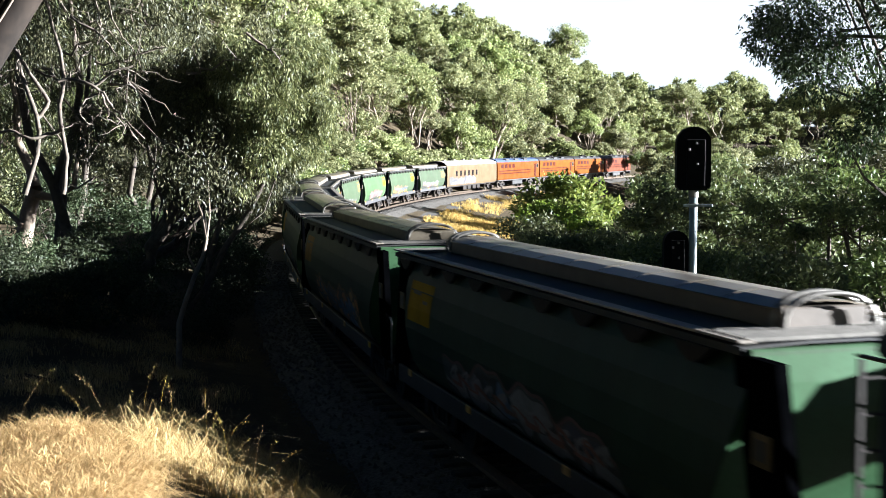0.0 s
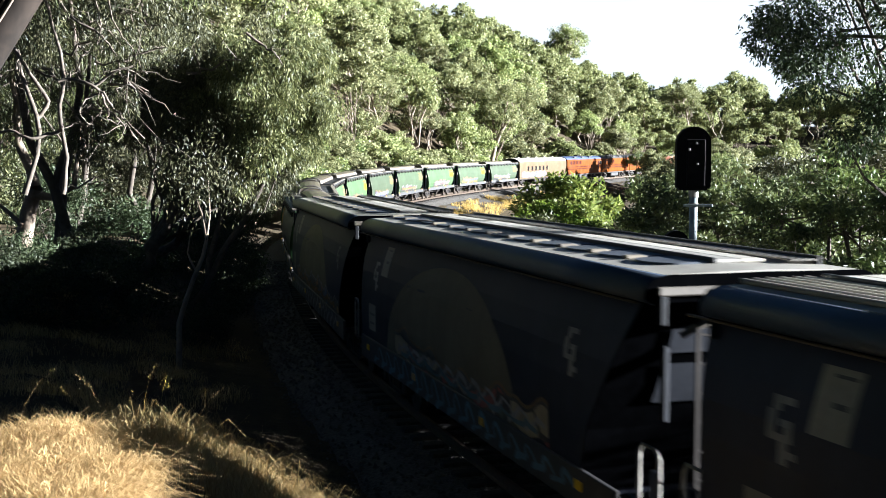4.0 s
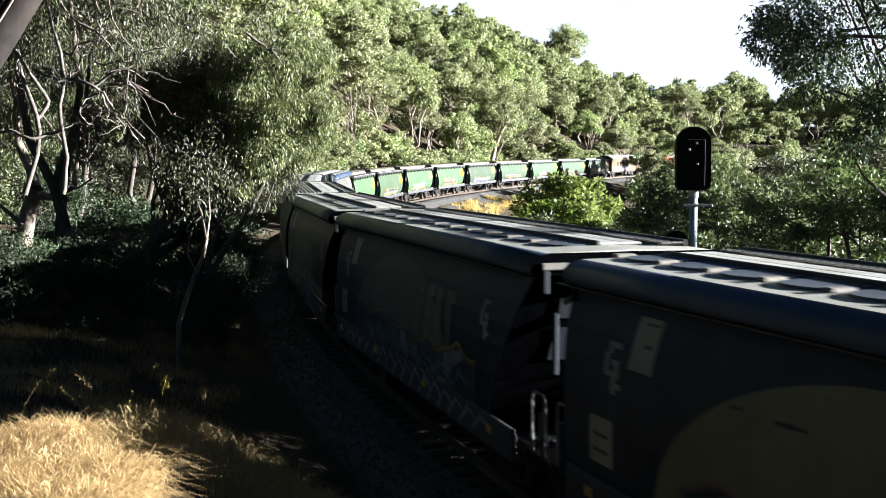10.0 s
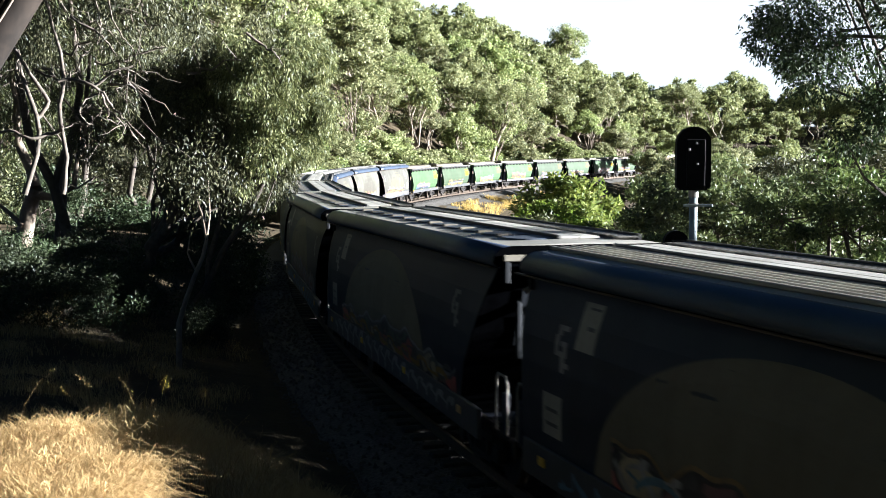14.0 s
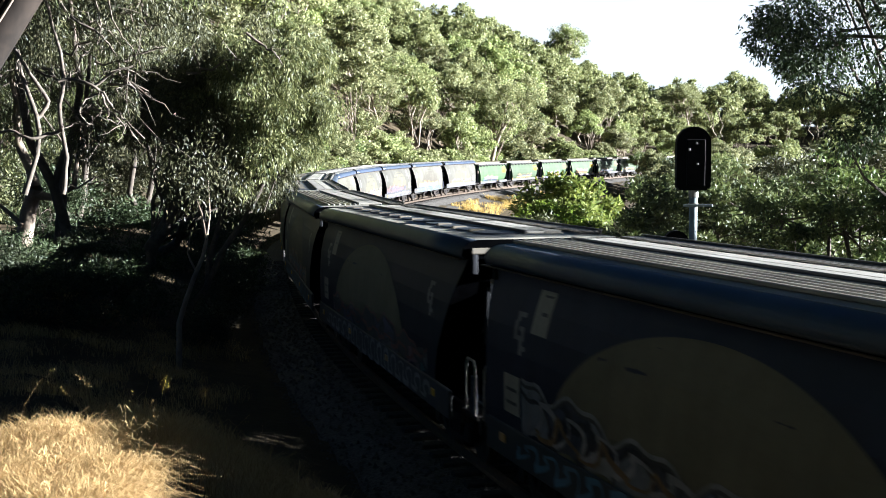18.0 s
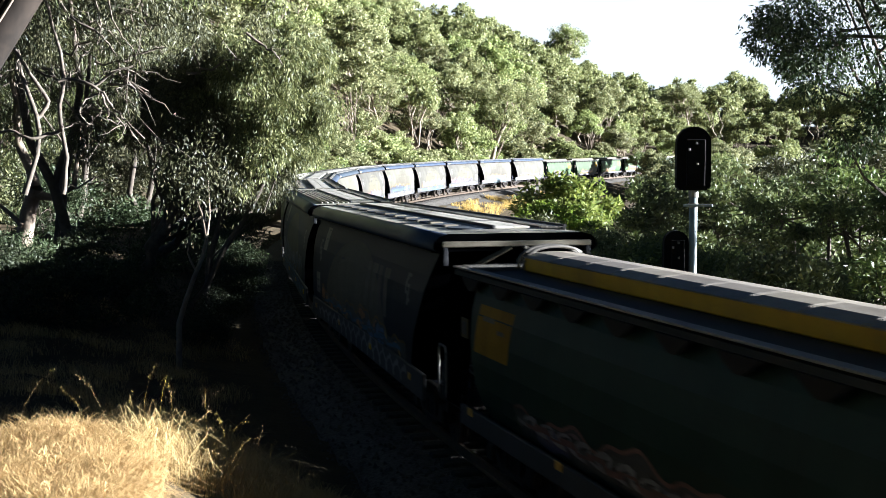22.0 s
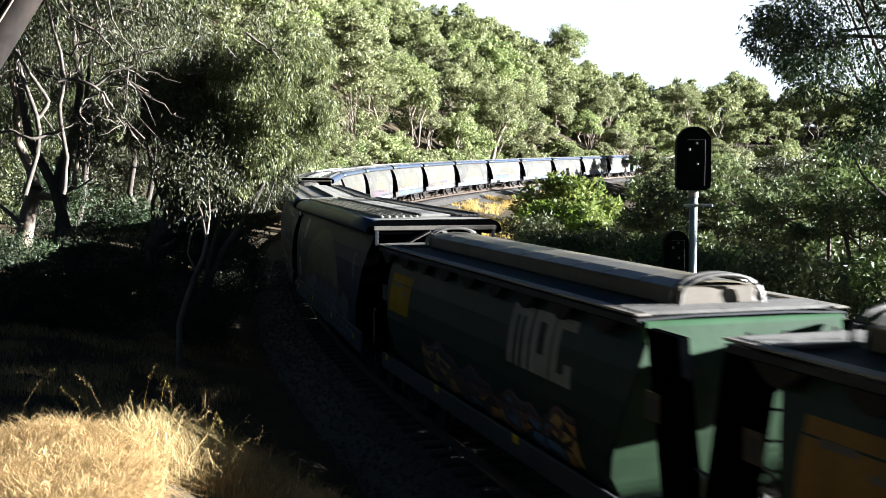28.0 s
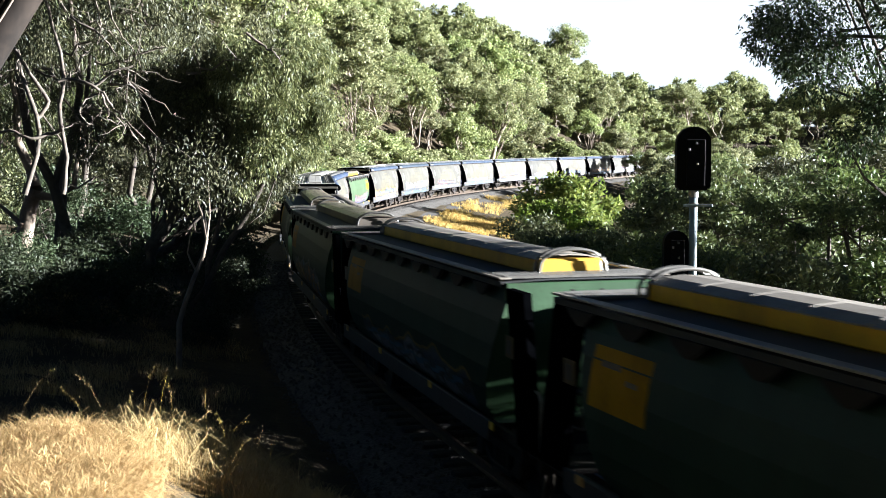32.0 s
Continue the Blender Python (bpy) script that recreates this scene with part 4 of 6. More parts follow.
# ---- signal ----
def signal():
    root = new("railway_signal")
    x, y = by_view(1227, 24.0)
    g = at_ground(x, y)
    base = Vector((x, y, g))
    top = 5.135 - (335 - 290) / 2088.4 * 24
    bm = cyl(bmesh.new(), (0, 0, -0.4), (0, 0, top - g + 0.5), 0.085, 0.085, 16)
    part("post", bm_mesh("post", bm, M_POST, True), root, "galvanised grey steel post")

    def head(name, cx, cy, z0, z1, w, lamps):
        """Black arched backboard with hooded lamps that face along the line, away from the bank."""
        bm = bmesh.new()
        r = w / 2
        pts = [(cx - r, z0 + 0.08), (cx - r + 0.08, z0)] + [(cx + r - 0.08, z0), (cx + r, z0 + 0.08)]
        pts += [(cx + r * math.cos(a), z1 - r + r * math.sin(a)) for a in np.linspace(0, math.pi, 15)]
        fr = [bm.verts.new((px, cy - 0.10, pz)) for px, pz in pts]
        face = bm.faces.new(fr)
        ex = bmesh.ops.extrude_face_region(bm, geom=[face])
        bmesh.ops.translate(bm, vec=(0, 0.22, 0), verts=[v for v in ex["geom"] if isinstance(v, bmesh.types.BMVert)])
        body = part(name, bm_mesh(name, bm, M_BLACK), root, "matt black arched signal head")
        part("rear_door", bm_mesh("rear_door", bx(cx - r * 0.45, cx + r * 0.62, cy - 0.17, cy - 0.101, z0 + 0.1, z1 - r * 0.75, 0.01), M_BLACK), body)
        for px, pz in ((cx + r * 0.1, z1 - r * 0.98), (cx - r * 0.33, z1 - r * 1.35), (cx + r * 0.15, z1 - r * 2.2)):
            part("latch", bm_mesh("latch", bx(px - 0.02, px + 0.02, cy - 0.185, cy - 0.172, pz - 0.02, pz + 0.025, 0.004), M_LTSTEEL), body, "small bright latch")
        for k in range(lamps):
            zc = z1 - r - 0.32 * k
            bm = cyl(bmesh.new(), (cx, cy + 0.12, zc), (cx, cy + 0.42, zc + 0.02), 0.13, 0.12, 14, False)
            part("lamp_hood", bm_mesh("lamp_hood", bm, M_BLACK, True), body)

    zc = top - g
    head("signal_head", -0.02, 0.0, zc - 0.02, zc + 1.27, 0.69, 3)
    z2 = 5.135 - (408 - 290) / 2088.4 * 24 - g
    head("signal_head", -0.34, 0.05, z2 - 1.05, z2, 0.5, 2)
    part("bracket", bm_mesh("bracket", bx(-0.22, 0.36, -0.13, -0.09, zc - 0.35, zc - 0.295, 0.005), M_POST), root, "galvanised cross bracket")
    part("clamp", bm_mesh("clamp", cyl(bmesh.new(), (0, 0, zc - 0.36), (0, 0, zc - 0.28), 0.1, 0.1, 14), M_LTSTEEL), root)
    part("collar", bm_mesh("collar", cyl(bmesh.new(), (0, 0, zc - 0.16), (0, 0, zc - 0.02), 0.1, 0.1, 14), M_LTSTEEL), root)
    root.matrix_world = Matrix.Translation(base)
    tagged(root, "black two-headed railway signal on grey post seen from behind", "signal")


signal()


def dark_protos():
    # dark leaves, so these unseen trees reflect little light
    return [gum_parts(300 + i, h, r, 32, 110, (0.42, 0.30), M_BARKD, M_LEAFSHADE, (0.3, 0.2), bare, 0.2, 0.24, 1.4, 0.6, 1 + i % 2, 5, True, 4, 0.6, 0.6)
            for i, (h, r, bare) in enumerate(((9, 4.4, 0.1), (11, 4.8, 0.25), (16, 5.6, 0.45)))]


def closing_plants():
    """Scrub along the cess, and unseen trees added behind the bank to block skylight."""
    sc = gum_parts(260, 3.2, 1.7, 30, 330, (0.12, 0.05), M_BARKD, M_LEAFDK, (0, 0), 0.04, 0.1, 0.06, 0.6, 0.8, 2, 5, True, 2, 0.9)
    bank = dark_protos()
    rng = np.random.default_rng(31)
    for i in range(16):
        s, q = 10 + i * 1.75 + rng.uniform(-0.6, 0.6), (5.6, 7.4)[i % 2] + rng.uniform(-0.4, 0.6)
        p = on_line(s, q)
        tree("scrub_bush", sc, pose(p.x, p.y, at_ground(p.x, p.y, -0.1), 0, 0, rng.uniform(0, 360)) @ Matrix.Scale(rng.uniform(1.0, 1.3), 4),
             "low dark scrub bush below the railway", "bush", "lineside scrub")
    for i in range(30):
        a = radians(128 + i * 4.6)
        r = (13, 18)[i % 2] + rng.uniform(-1.5, 1.5)
        x, y = r * math.cos(a) - 1, r * math.sin(a)
        if y > 9 and x > -11:
            continue
        tree("gum_tree", bank[i % 2], pose(x, y, at_ground(x, y, -0.6), 0, 0, rng.uniform(0, 360)) @ Matrix.Scale(rng.uniform(0.8, 1.0), 4),
             "unseen gum tree added behind the bank to block skylight", "tree", "bank trees")

    # unseen tall gums, added so their high crowns keep skylight off the bank
    for i, (x, y) in enumerate(((-7.5, 5.5), (-9.5, 13), (-3, -4.5), (-7, -3.5), (4.5, -8), (-13, 9), (-13, 19), (1, -10))):
        tree("gum_tree", bank[2], pose(x, y, at_ground(x, y, -0.3), 0, 0, 71 * i) @ Matrix.Scale(0.95 + 0.04 * (i % 3), 4),
             "unseen tall gum added over the bank to block skylight", "tree", "bank trees")


closing_plants()


# ---- rolling stock: x to the right of travel, y forward, z over the rails ----
def make_bogie(wheelbase=1.75, r=0.46):
    root_me = {}
    bm = bmesh.new()
    box(bm, -0.95, 0.95, -0.16, 0.16, 0.52, 0.78, 0.03)
    root_me["bolster"] = bm_mesh("bolster", bm, M_STEEL)
    bm = bmesh.new()
    h = wheelbase / 2
    for a, b, z0, z1 in ((-h - 0.25, h + 0.25, 0.62, 0.76), (-0.55, 0.55, 0.26, 0.36)):
        box(bm, -0.06, 0.06, a, b, z0, z1, 0.02)
    for sgn in (-1, 1):
        box(bm, -0.06, 0.06, -0.38, 0.38, -0.07, 0.07, 0.02, Matrix.Translation((0, sgn * 0.72, 0.5)) @ Matrix.Rotation(sgn * 0.6, 4, "X"))
        box(bm, -0.11, 0.11, sgn * h - 0.15, sgn * h + 0.15, 0.36, 0.64, 0.03)
        box(bm, -0.05, 0.05, sgn * 0.3 - 0.05, sgn * 0.3 + 0.05, 0.3, 0.7)
    root_me["side_frame"] = bm_mesh("side_frame", bm, M_STEEL)
    bm = bmesh.new()
    for k in (-0.12, 0.0, 0.12):
        cyl(bm, (0, k, 0.36), (0, k, 0.62), 0.055, 0.055, 8)
    root_me["spring"] = bm_mesh("spring", bm, M_STEEL)
    bm = bmesh.new()
    cyl(bm, (-0.95, 0, 0), (0.95, 0, 0), 0.07, 0.07, 8)
    for sgn in (-1, 1):
        cyl(bm, (sgn * 0.69, 0, 0), (sgn * 0.81, 0, 0), r, r, 20)
        cyl(bm, (sgn * 0.66, 0, 0), (sgn * 0.69, 0, 0), r + 0.03, r + 0.03, 20)
        for k in range(5):
            a = 2 * math.pi * k / 5
            cyl(bm, (sgn * 0.815, 0.27 * math.cos(a), 0.27 * math.sin(a)), (sgn * 0.825, 0.27 * math.cos(a), 0.27 * math.sin(a)), 0.06, 0.06, 6)
    root_me["wheelset"] = bm_mesh("wheelset", bm, M_WHEEL)
    return root_me, wheelbase, r


BOGIE = make_bogie()
BOGIE3 = make_bogie(1.85, 0.51)
WHEELSETS, BOGIES = [], []


def add_bogie(thing, y, kit=BOGIE):
    mes, wb, r = kit
    b = part("bogie", mes["bolster"], thing)
    b.location = (0, y, 0)
    for sx in (-1, 1):
        f = part("side_frame", mes["side_frame"], b)
        f.location = (sx * 0.98, 0, 0)
        sp = part("spring", mes["spring"], b)
        sp.location = (sx * 0.98, 0, 0)
    for k in (-1, 1):
        w = part("wheelset", mes["wheelset"], b)
        w.location = (0, k * wb / 2, r)
    return b


def loft(name, prof, y_of, ny, material, smooth_=True):
    """A closed shell: prof is (half width, z) from the sill to the eave; y_of(z, u) places the stations, u from -1 to 1."""
    k = len(prof)
    v, f = [], []
    us = np.linspace(-1, 1, ny)
    for sx in (-1, 1):
        for u in us:
            for w, z in prof:
                v.append((sx * w, y_of(z, u), z))
    n1 = ny * k
    for sside in (0, 1):
        o = sside * n1
        for i in range(ny - 1):
            for j in range(k - 1):
                f.append((o + i * k + j, o + i * k + j + 1, o + (i + 1) * k + j + 1, o + (i + 1) * k + j))
    for i in (0, ny - 1):
        for j in range(k - 1):
            f.append((i * k + j, i * k + j + 1, n1 + i * k + j + 1, n1 + i * k + j))
    for i in range(ny - 1):
        f.append((i * k, (i + 1) * k, n1 + (i + 1) * k, n1 + i * k))
        f.append((i * k + k - 1, (i + 1) * k + k - 1, n1 + (i + 1) * k + k - 1, n1 + i * k + k - 1))
    me = np_mesh(name, v, f, material, False)
    bm = bmesh.new()
    bm.from_mesh(me)
    bmesh.ops.recalc_face_normals(bm, faces=bm.faces)
    bm.to_mesh(me)
    bm.free()
    return me


GREY_PROF = [(1.40, 1.0), (1.46, 1.12), (1.50, 1.5), (1.51, 2.0), (1.49, 2.45), (1.45, 2.8), (1.37, 3.12), (1.27, 3.4), (1.20, 3.62)]
GREEN_PROF = [(1.08, 1.05), (1.24, 1.18), (1.37, 1.40), (1.45, 1.68), (1.48, 2.05), (1.46, 2.42), (1.40, 2.78), (1.30, 3.08), (1.18, 3.34)]


def on_side(prof, z, off):
    return float(np.interp(z, [p[1] for p in prof], [p[0] for p in prof])) + off


def side_patch(name, prof, side, y0, y1, low, high, material, off=0.006, ny=24, nz=6):
    """Paint or a plate that follows the side sheet between the heights low(y) and high(y)."""
    v, f = [], []
    for i in range(ny + 1):
        y = y0 + (y1 - y0) * i / ny
        a, b = low(y), high(y)
        for j in range(nz + 1):
            z = a + (b - a) * j / nz
            v.append((side * on_side(prof, z, off), y, z))
    k = nz + 1
    for i in range(ny):
        for j in range(nz):
            q = (i * k + j, (i + 1) * k + j, (i + 1) * k + j + 1, i * k + j + 1)
            f.append(q if side > 0 else q[::-1])
    return np_mesh(name, v, f, material)


def rect(name, prof, side, yc, zc, w, h, material, off=0.008, skew=0.0):
    return side_patch(name, prof, side, yc - w / 2, yc + w / 2, lambda y: zc - h / 2 + skew * (y - yc), lambda y: zc + h / 2 + skew * (y - yc), material, off, 1, 3)


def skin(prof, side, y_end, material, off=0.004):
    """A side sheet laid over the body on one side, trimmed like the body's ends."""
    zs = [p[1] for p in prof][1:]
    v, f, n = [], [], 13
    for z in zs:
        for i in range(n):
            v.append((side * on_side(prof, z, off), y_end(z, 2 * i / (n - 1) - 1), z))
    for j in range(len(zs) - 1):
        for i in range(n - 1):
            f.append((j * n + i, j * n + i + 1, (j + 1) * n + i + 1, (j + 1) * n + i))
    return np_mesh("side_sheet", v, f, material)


def bitmap(prof, side, y0, z1, cw, ch, rows, material, name, lean=0.12):
    """Plain strokes on a small grid that follow the side sheet, in one piece; y0 is where they begin, z1 their top."""
    ids, vs, fs = {}, [], []

    def corner(i, j):
        if (i, j) not in ids:
            z = z1 - i * ch
            ids[(i, j)] = len(vs)
            vs.append((side * on_side(prof, z, 0.010), y0 + side * j * cw + lean * (z - z1), z))
        return ids[(i, j)]

    for i, r in enumerate(rows):
        for j, c in enumerate(r):
            if c == "1":
                fs.append((corner(i, j), corner(i, j + 1), corner(i + 1, j + 1), corner(i + 1, j)))
    return np_mesh(name, vs, fs, material)


def logo_mesh(prof, side, yc, zc, sc=1.0):
    rows = ("0111110", "0110000", "1100000", "1101110", "1100110", "1111110", "0001100", "0001111", "0001100")
    c = 0.105 * sc
    return bitmap(prof, side, yc - side * 3.5 * c, zc + 4.7 * c, c, 1.05 * c, rows, M_WHITE, "emblem")


def frames_and_gear(root, half, post_y, post_w, colour, end_z=1.05, ladder_x=1.2, top=3.6, post_x=1.22):
    """Underframe, end platforms, corner posts, ladders, couplers, brake gear."""
    for sx in (-1, 1):
        part("side_sill", SH["sill%.1f" % half], root).location = (sx * 1.16, 0, 0)
    for sy in (-1, 1):
        part("end_platform", SH["platform"], root).location = (0, sy * (half - 0.42), 0)
        part("coupler", SH["coupler"], root).matrix_basis = pose(0, sy * (half - 0.1), 0, 0, 0, 0 if sy > 0 else 180)
        part("handrail", SH["handrail"], root, "pale grab rail").matrix_basis = pose(-1.25, sy * (half - 0.32), 0, 0, 0, 0 if sy > 0 else 180)
        part("ladder", SH["ladder"], root, "grey steel end ladder").matrix_basis = pose(0.55 * sy, sy * (half - 0.16), 0)
        for sx in (-1, 1):
            if post_w < 0.2:
                part("end_post", SH["post%.2f" % post_w], root).location = (sx * post_x, sy * post_y, 0)
            else:
                part("end_brace", SH["brace"], root, "broad slanting end brace").matrix_basis = pose(sx * post_x, sy * (half - 0.2), 0, 0, 0, 0 if sy > 0 else 180)
            for my in (half - 1.7, 2.0):
                part("marker", SH["reflector"], root, "small yellow reflector").location = (sx * (1.545 if post_w < 0.2 else 1.44), sy * my, 0)
    part("brake_wheel", SH["wheel"], root, "pale handbrake wheel").location = (-0.75, half - 0.3, 0)
    part("brake_rod", SH["rod"], root)
    for k in (-1, 1):
        part("discharge_chute", SH["chute"], root).location = (0, k * 2.1, 0)
    part("air_reservoir", SH["tank"], root)


SH = {}


def shared_bits():
    for half in (7.45, 6.95, 7.25):
        SH["sill%.1f" % half] = bm_mesh("side_sill", bx(-0.05, 0.05, -half + 0.5, half - 0.5, 0.93, 1.09, 0.015), M_STEEL)
    bm = bmesh.new()
    box(bm, -1.25, 1.25, -0.42, 0.36, 1.0, 1.07, 0.01)
    box(bm, -1.3, 1.3, 0.30, 0.42, 0.82, 1.09, 0.02)
    box(bm, -0.2, 0.2, -1.8, 0.4, 0.75, 1.0, 0.02)
    SH["platform"] = bm_mesh("end_platform", bm, M_STEEL)
    bm = bmesh.new()
    box(bm, -0.09, 0.09, -0.3, 0.16, 0.78, 0.95, 0.03)
    box(bm, -0.17, 0.15, 0.1, 0.4, 0.72, 1.0, 0.05)
    SH["coupler"] = bm_mesh("coupler", bm, M_STEEL)
    bm = bmesh.new()
    tube(bm, [(0, -0.3, 1.07), (0, -0.3, 1.85), (0, -0.22, 1.95), (0, 0.12, 1.95), (0, 0.2, 1.85), (0, 0.2, 1.07)], 0.022)
    SH["handrail"] = bm_mesh("handrail", bm, M_LTSTEEL)
    bm = bmesh.new()
    for x in (-0.22, 0.22):
        box(bm, x - 0.025, x + 0.025, -0.02, 0.02, 1.0, 3.4)
    for k in range(7):
        cyl(bm, (-0.22, 0, 1.25 + 0.33 * k), (0.22, 0, 1.25 + 0.33 * k), 0.016, 0.016, 6)
    SH["ladder"] = bm_mesh("ladder", bm, M_STEEL)
    for w in (0.12, 0.34):
        bm = bmesh.new()
        box(bm, -0.05, 0.05, -w / 2, w / 2, 1.07, 1.7 if w < 0.2 else 3.28, 0.015)
        SH["post%.2f" % w] = bm_mesh("end_post", bm, M_GREY if w < 0.2 else M_GREEN)
    bm = bmesh.new()
    quad = [(-1.18, 3.3), (-0.42, 3.3), (0.06, 1.08), (-0.66, 1.08)]
    fr = [bm.verts.new((-0.06, y, z)) for y, z in quad]
    bk = [bm.verts.new((0.06, y, z)) for y, z in quad]
    bm.faces.new(fr)
    bm.faces.new(bk[::-1])
    for i in range(4):
        bm.faces.new((fr[i], bk[i], bk[(i + 1) % 4], fr[(i + 1) % 4]))
    # brace blackened to look like its shadow side
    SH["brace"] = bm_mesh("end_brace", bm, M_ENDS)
    SH["reflector"] = bm_mesh("reflector", bx(-0.012, 0.012, -0.1, 0.1, 1.12, 1.24, 0.004), M_YELLOW)
    bm = bmesh.new()
    n = 16
    ring = [(0.27 * math.cos(2 * math.pi * k / n), 0, 1.75 + 0.27 * math.sin(2 * math.pi * k / n)) for k in range(n + 1)]
    tube(bm, ring, 0.02, 5)
    for k in range(5):
        cyl(bm, (0, 0, 1.75), ring[int(k * 3.2)], 0.013, 0.013, 5)
    cyl(bm, (0, -0.25, 1.75), (0, 0.03, 1.75), 0.03, 0.03, 8)
    SH["wheel"] = bm_mesh("brake_wheel", bm, M_LTSTEEL)
    SH["rod"] = bm_mesh("brake_rod", cyl(bmesh.new(), (0.35, -3.5, 0.62), (0.35, 3.5, 0.62), 0.03, 0.03, 6), M_STEEL)
    bm = bmesh.new()
    r = bmesh.ops.create_cone(bm, cap_ends=True, segments=4, radius1=0.45, radius2=1.15, depth=0.75, matrix=Matrix.Translation((0, 0, 0.74)) @ Matrix.Rotation(math.pi / 4, 4, "Z"))
    SH["chute"] = bm_mesh("discharge_chute", bm, M_STEEL)
    SH["tank"] = bm_mesh("air_reservoir", cyl(bmesh.new(), (-0.7, -0.5, 0.72), (-0.7, 0.5, 0.72), 0.17, 0.17, 12), M_STEEL)
    # green wagons: hoops, number plate, roof gratings
    tv, tf = [], []
    limb(tv, tf, [(0.56 * math.cos(a), 0, 3.41 + 0.40 * math.sin(a) ** 0.6) for a in np.linspace(0.02, math.pi - 0.02, 15)], 0.028, 0.028, 7)
    SH["hoop"] = np_mesh("hoop_rail", [tuple(a) for a in tv], tf, M_LTSTEEL, True)
    bm = bmesh.new()
    for k in range(12):
        box(bm, -1.25, 1.25, -0.33 + k * 0.06, -0.30 + k * 0.06, 3.42, 3.46)
    SH["grating"] = bm_mesh("grating", bm, M_LTSTEEL)
    SH["square"] = bm_mesh("plate", bx(-0.012, 0.012, -0.16, 0.16, 2.30, 2.62, 0.004), M_PLATE)
    SH["square_in"] = bm_mesh("plate_mark", bx(-0.004, 0.004, -0.1, 0.1, 2.36, 2.56, 0), M_BLACKP)


shared_bits()


def roof_loft(name, pts, y0, y1, material, n=2, rounded=False):
    """An open roof sheet with a folded profile of (x, z) points, given some thickness."""
    bm = bmesh.new()
    rows = []
    for i in range(n + 1):
        y = y0 + (y1 - y0) * i / n
        rows.append([bm.verts.new((x, y, z)) for x, z in pts])
    for a, b in zip(rows, rows[1:]):
        for i in range(len(pts) - 1):
            bm.faces.new((a[i], a[i + 1], b[i + 1], b[i]))
    bmesh.ops.recalc_face_normals(bm, faces=bm.faces)
    bmesh.ops.solidify(bm, geom=bm.faces[:], thickness=0.02)
    return bm_mesh(name, bm, material, rounded)


def grey_end(z):
    """How far the body's end sheet stands back from the wagon's end."""
    return float(np.interp(z, [1.0, 1.44, 1.93, 2.36, 2.92, 3.47, 3.62], [1.70, 1.69, 1.50, 1.18, 0.85, 0.62, 0.55]))


def grey_front(z):
    return float(np.interp(z, [1.0, 1.9, 2.6, 3.62], [0.85, 0.85, 0.78, 0.50]))


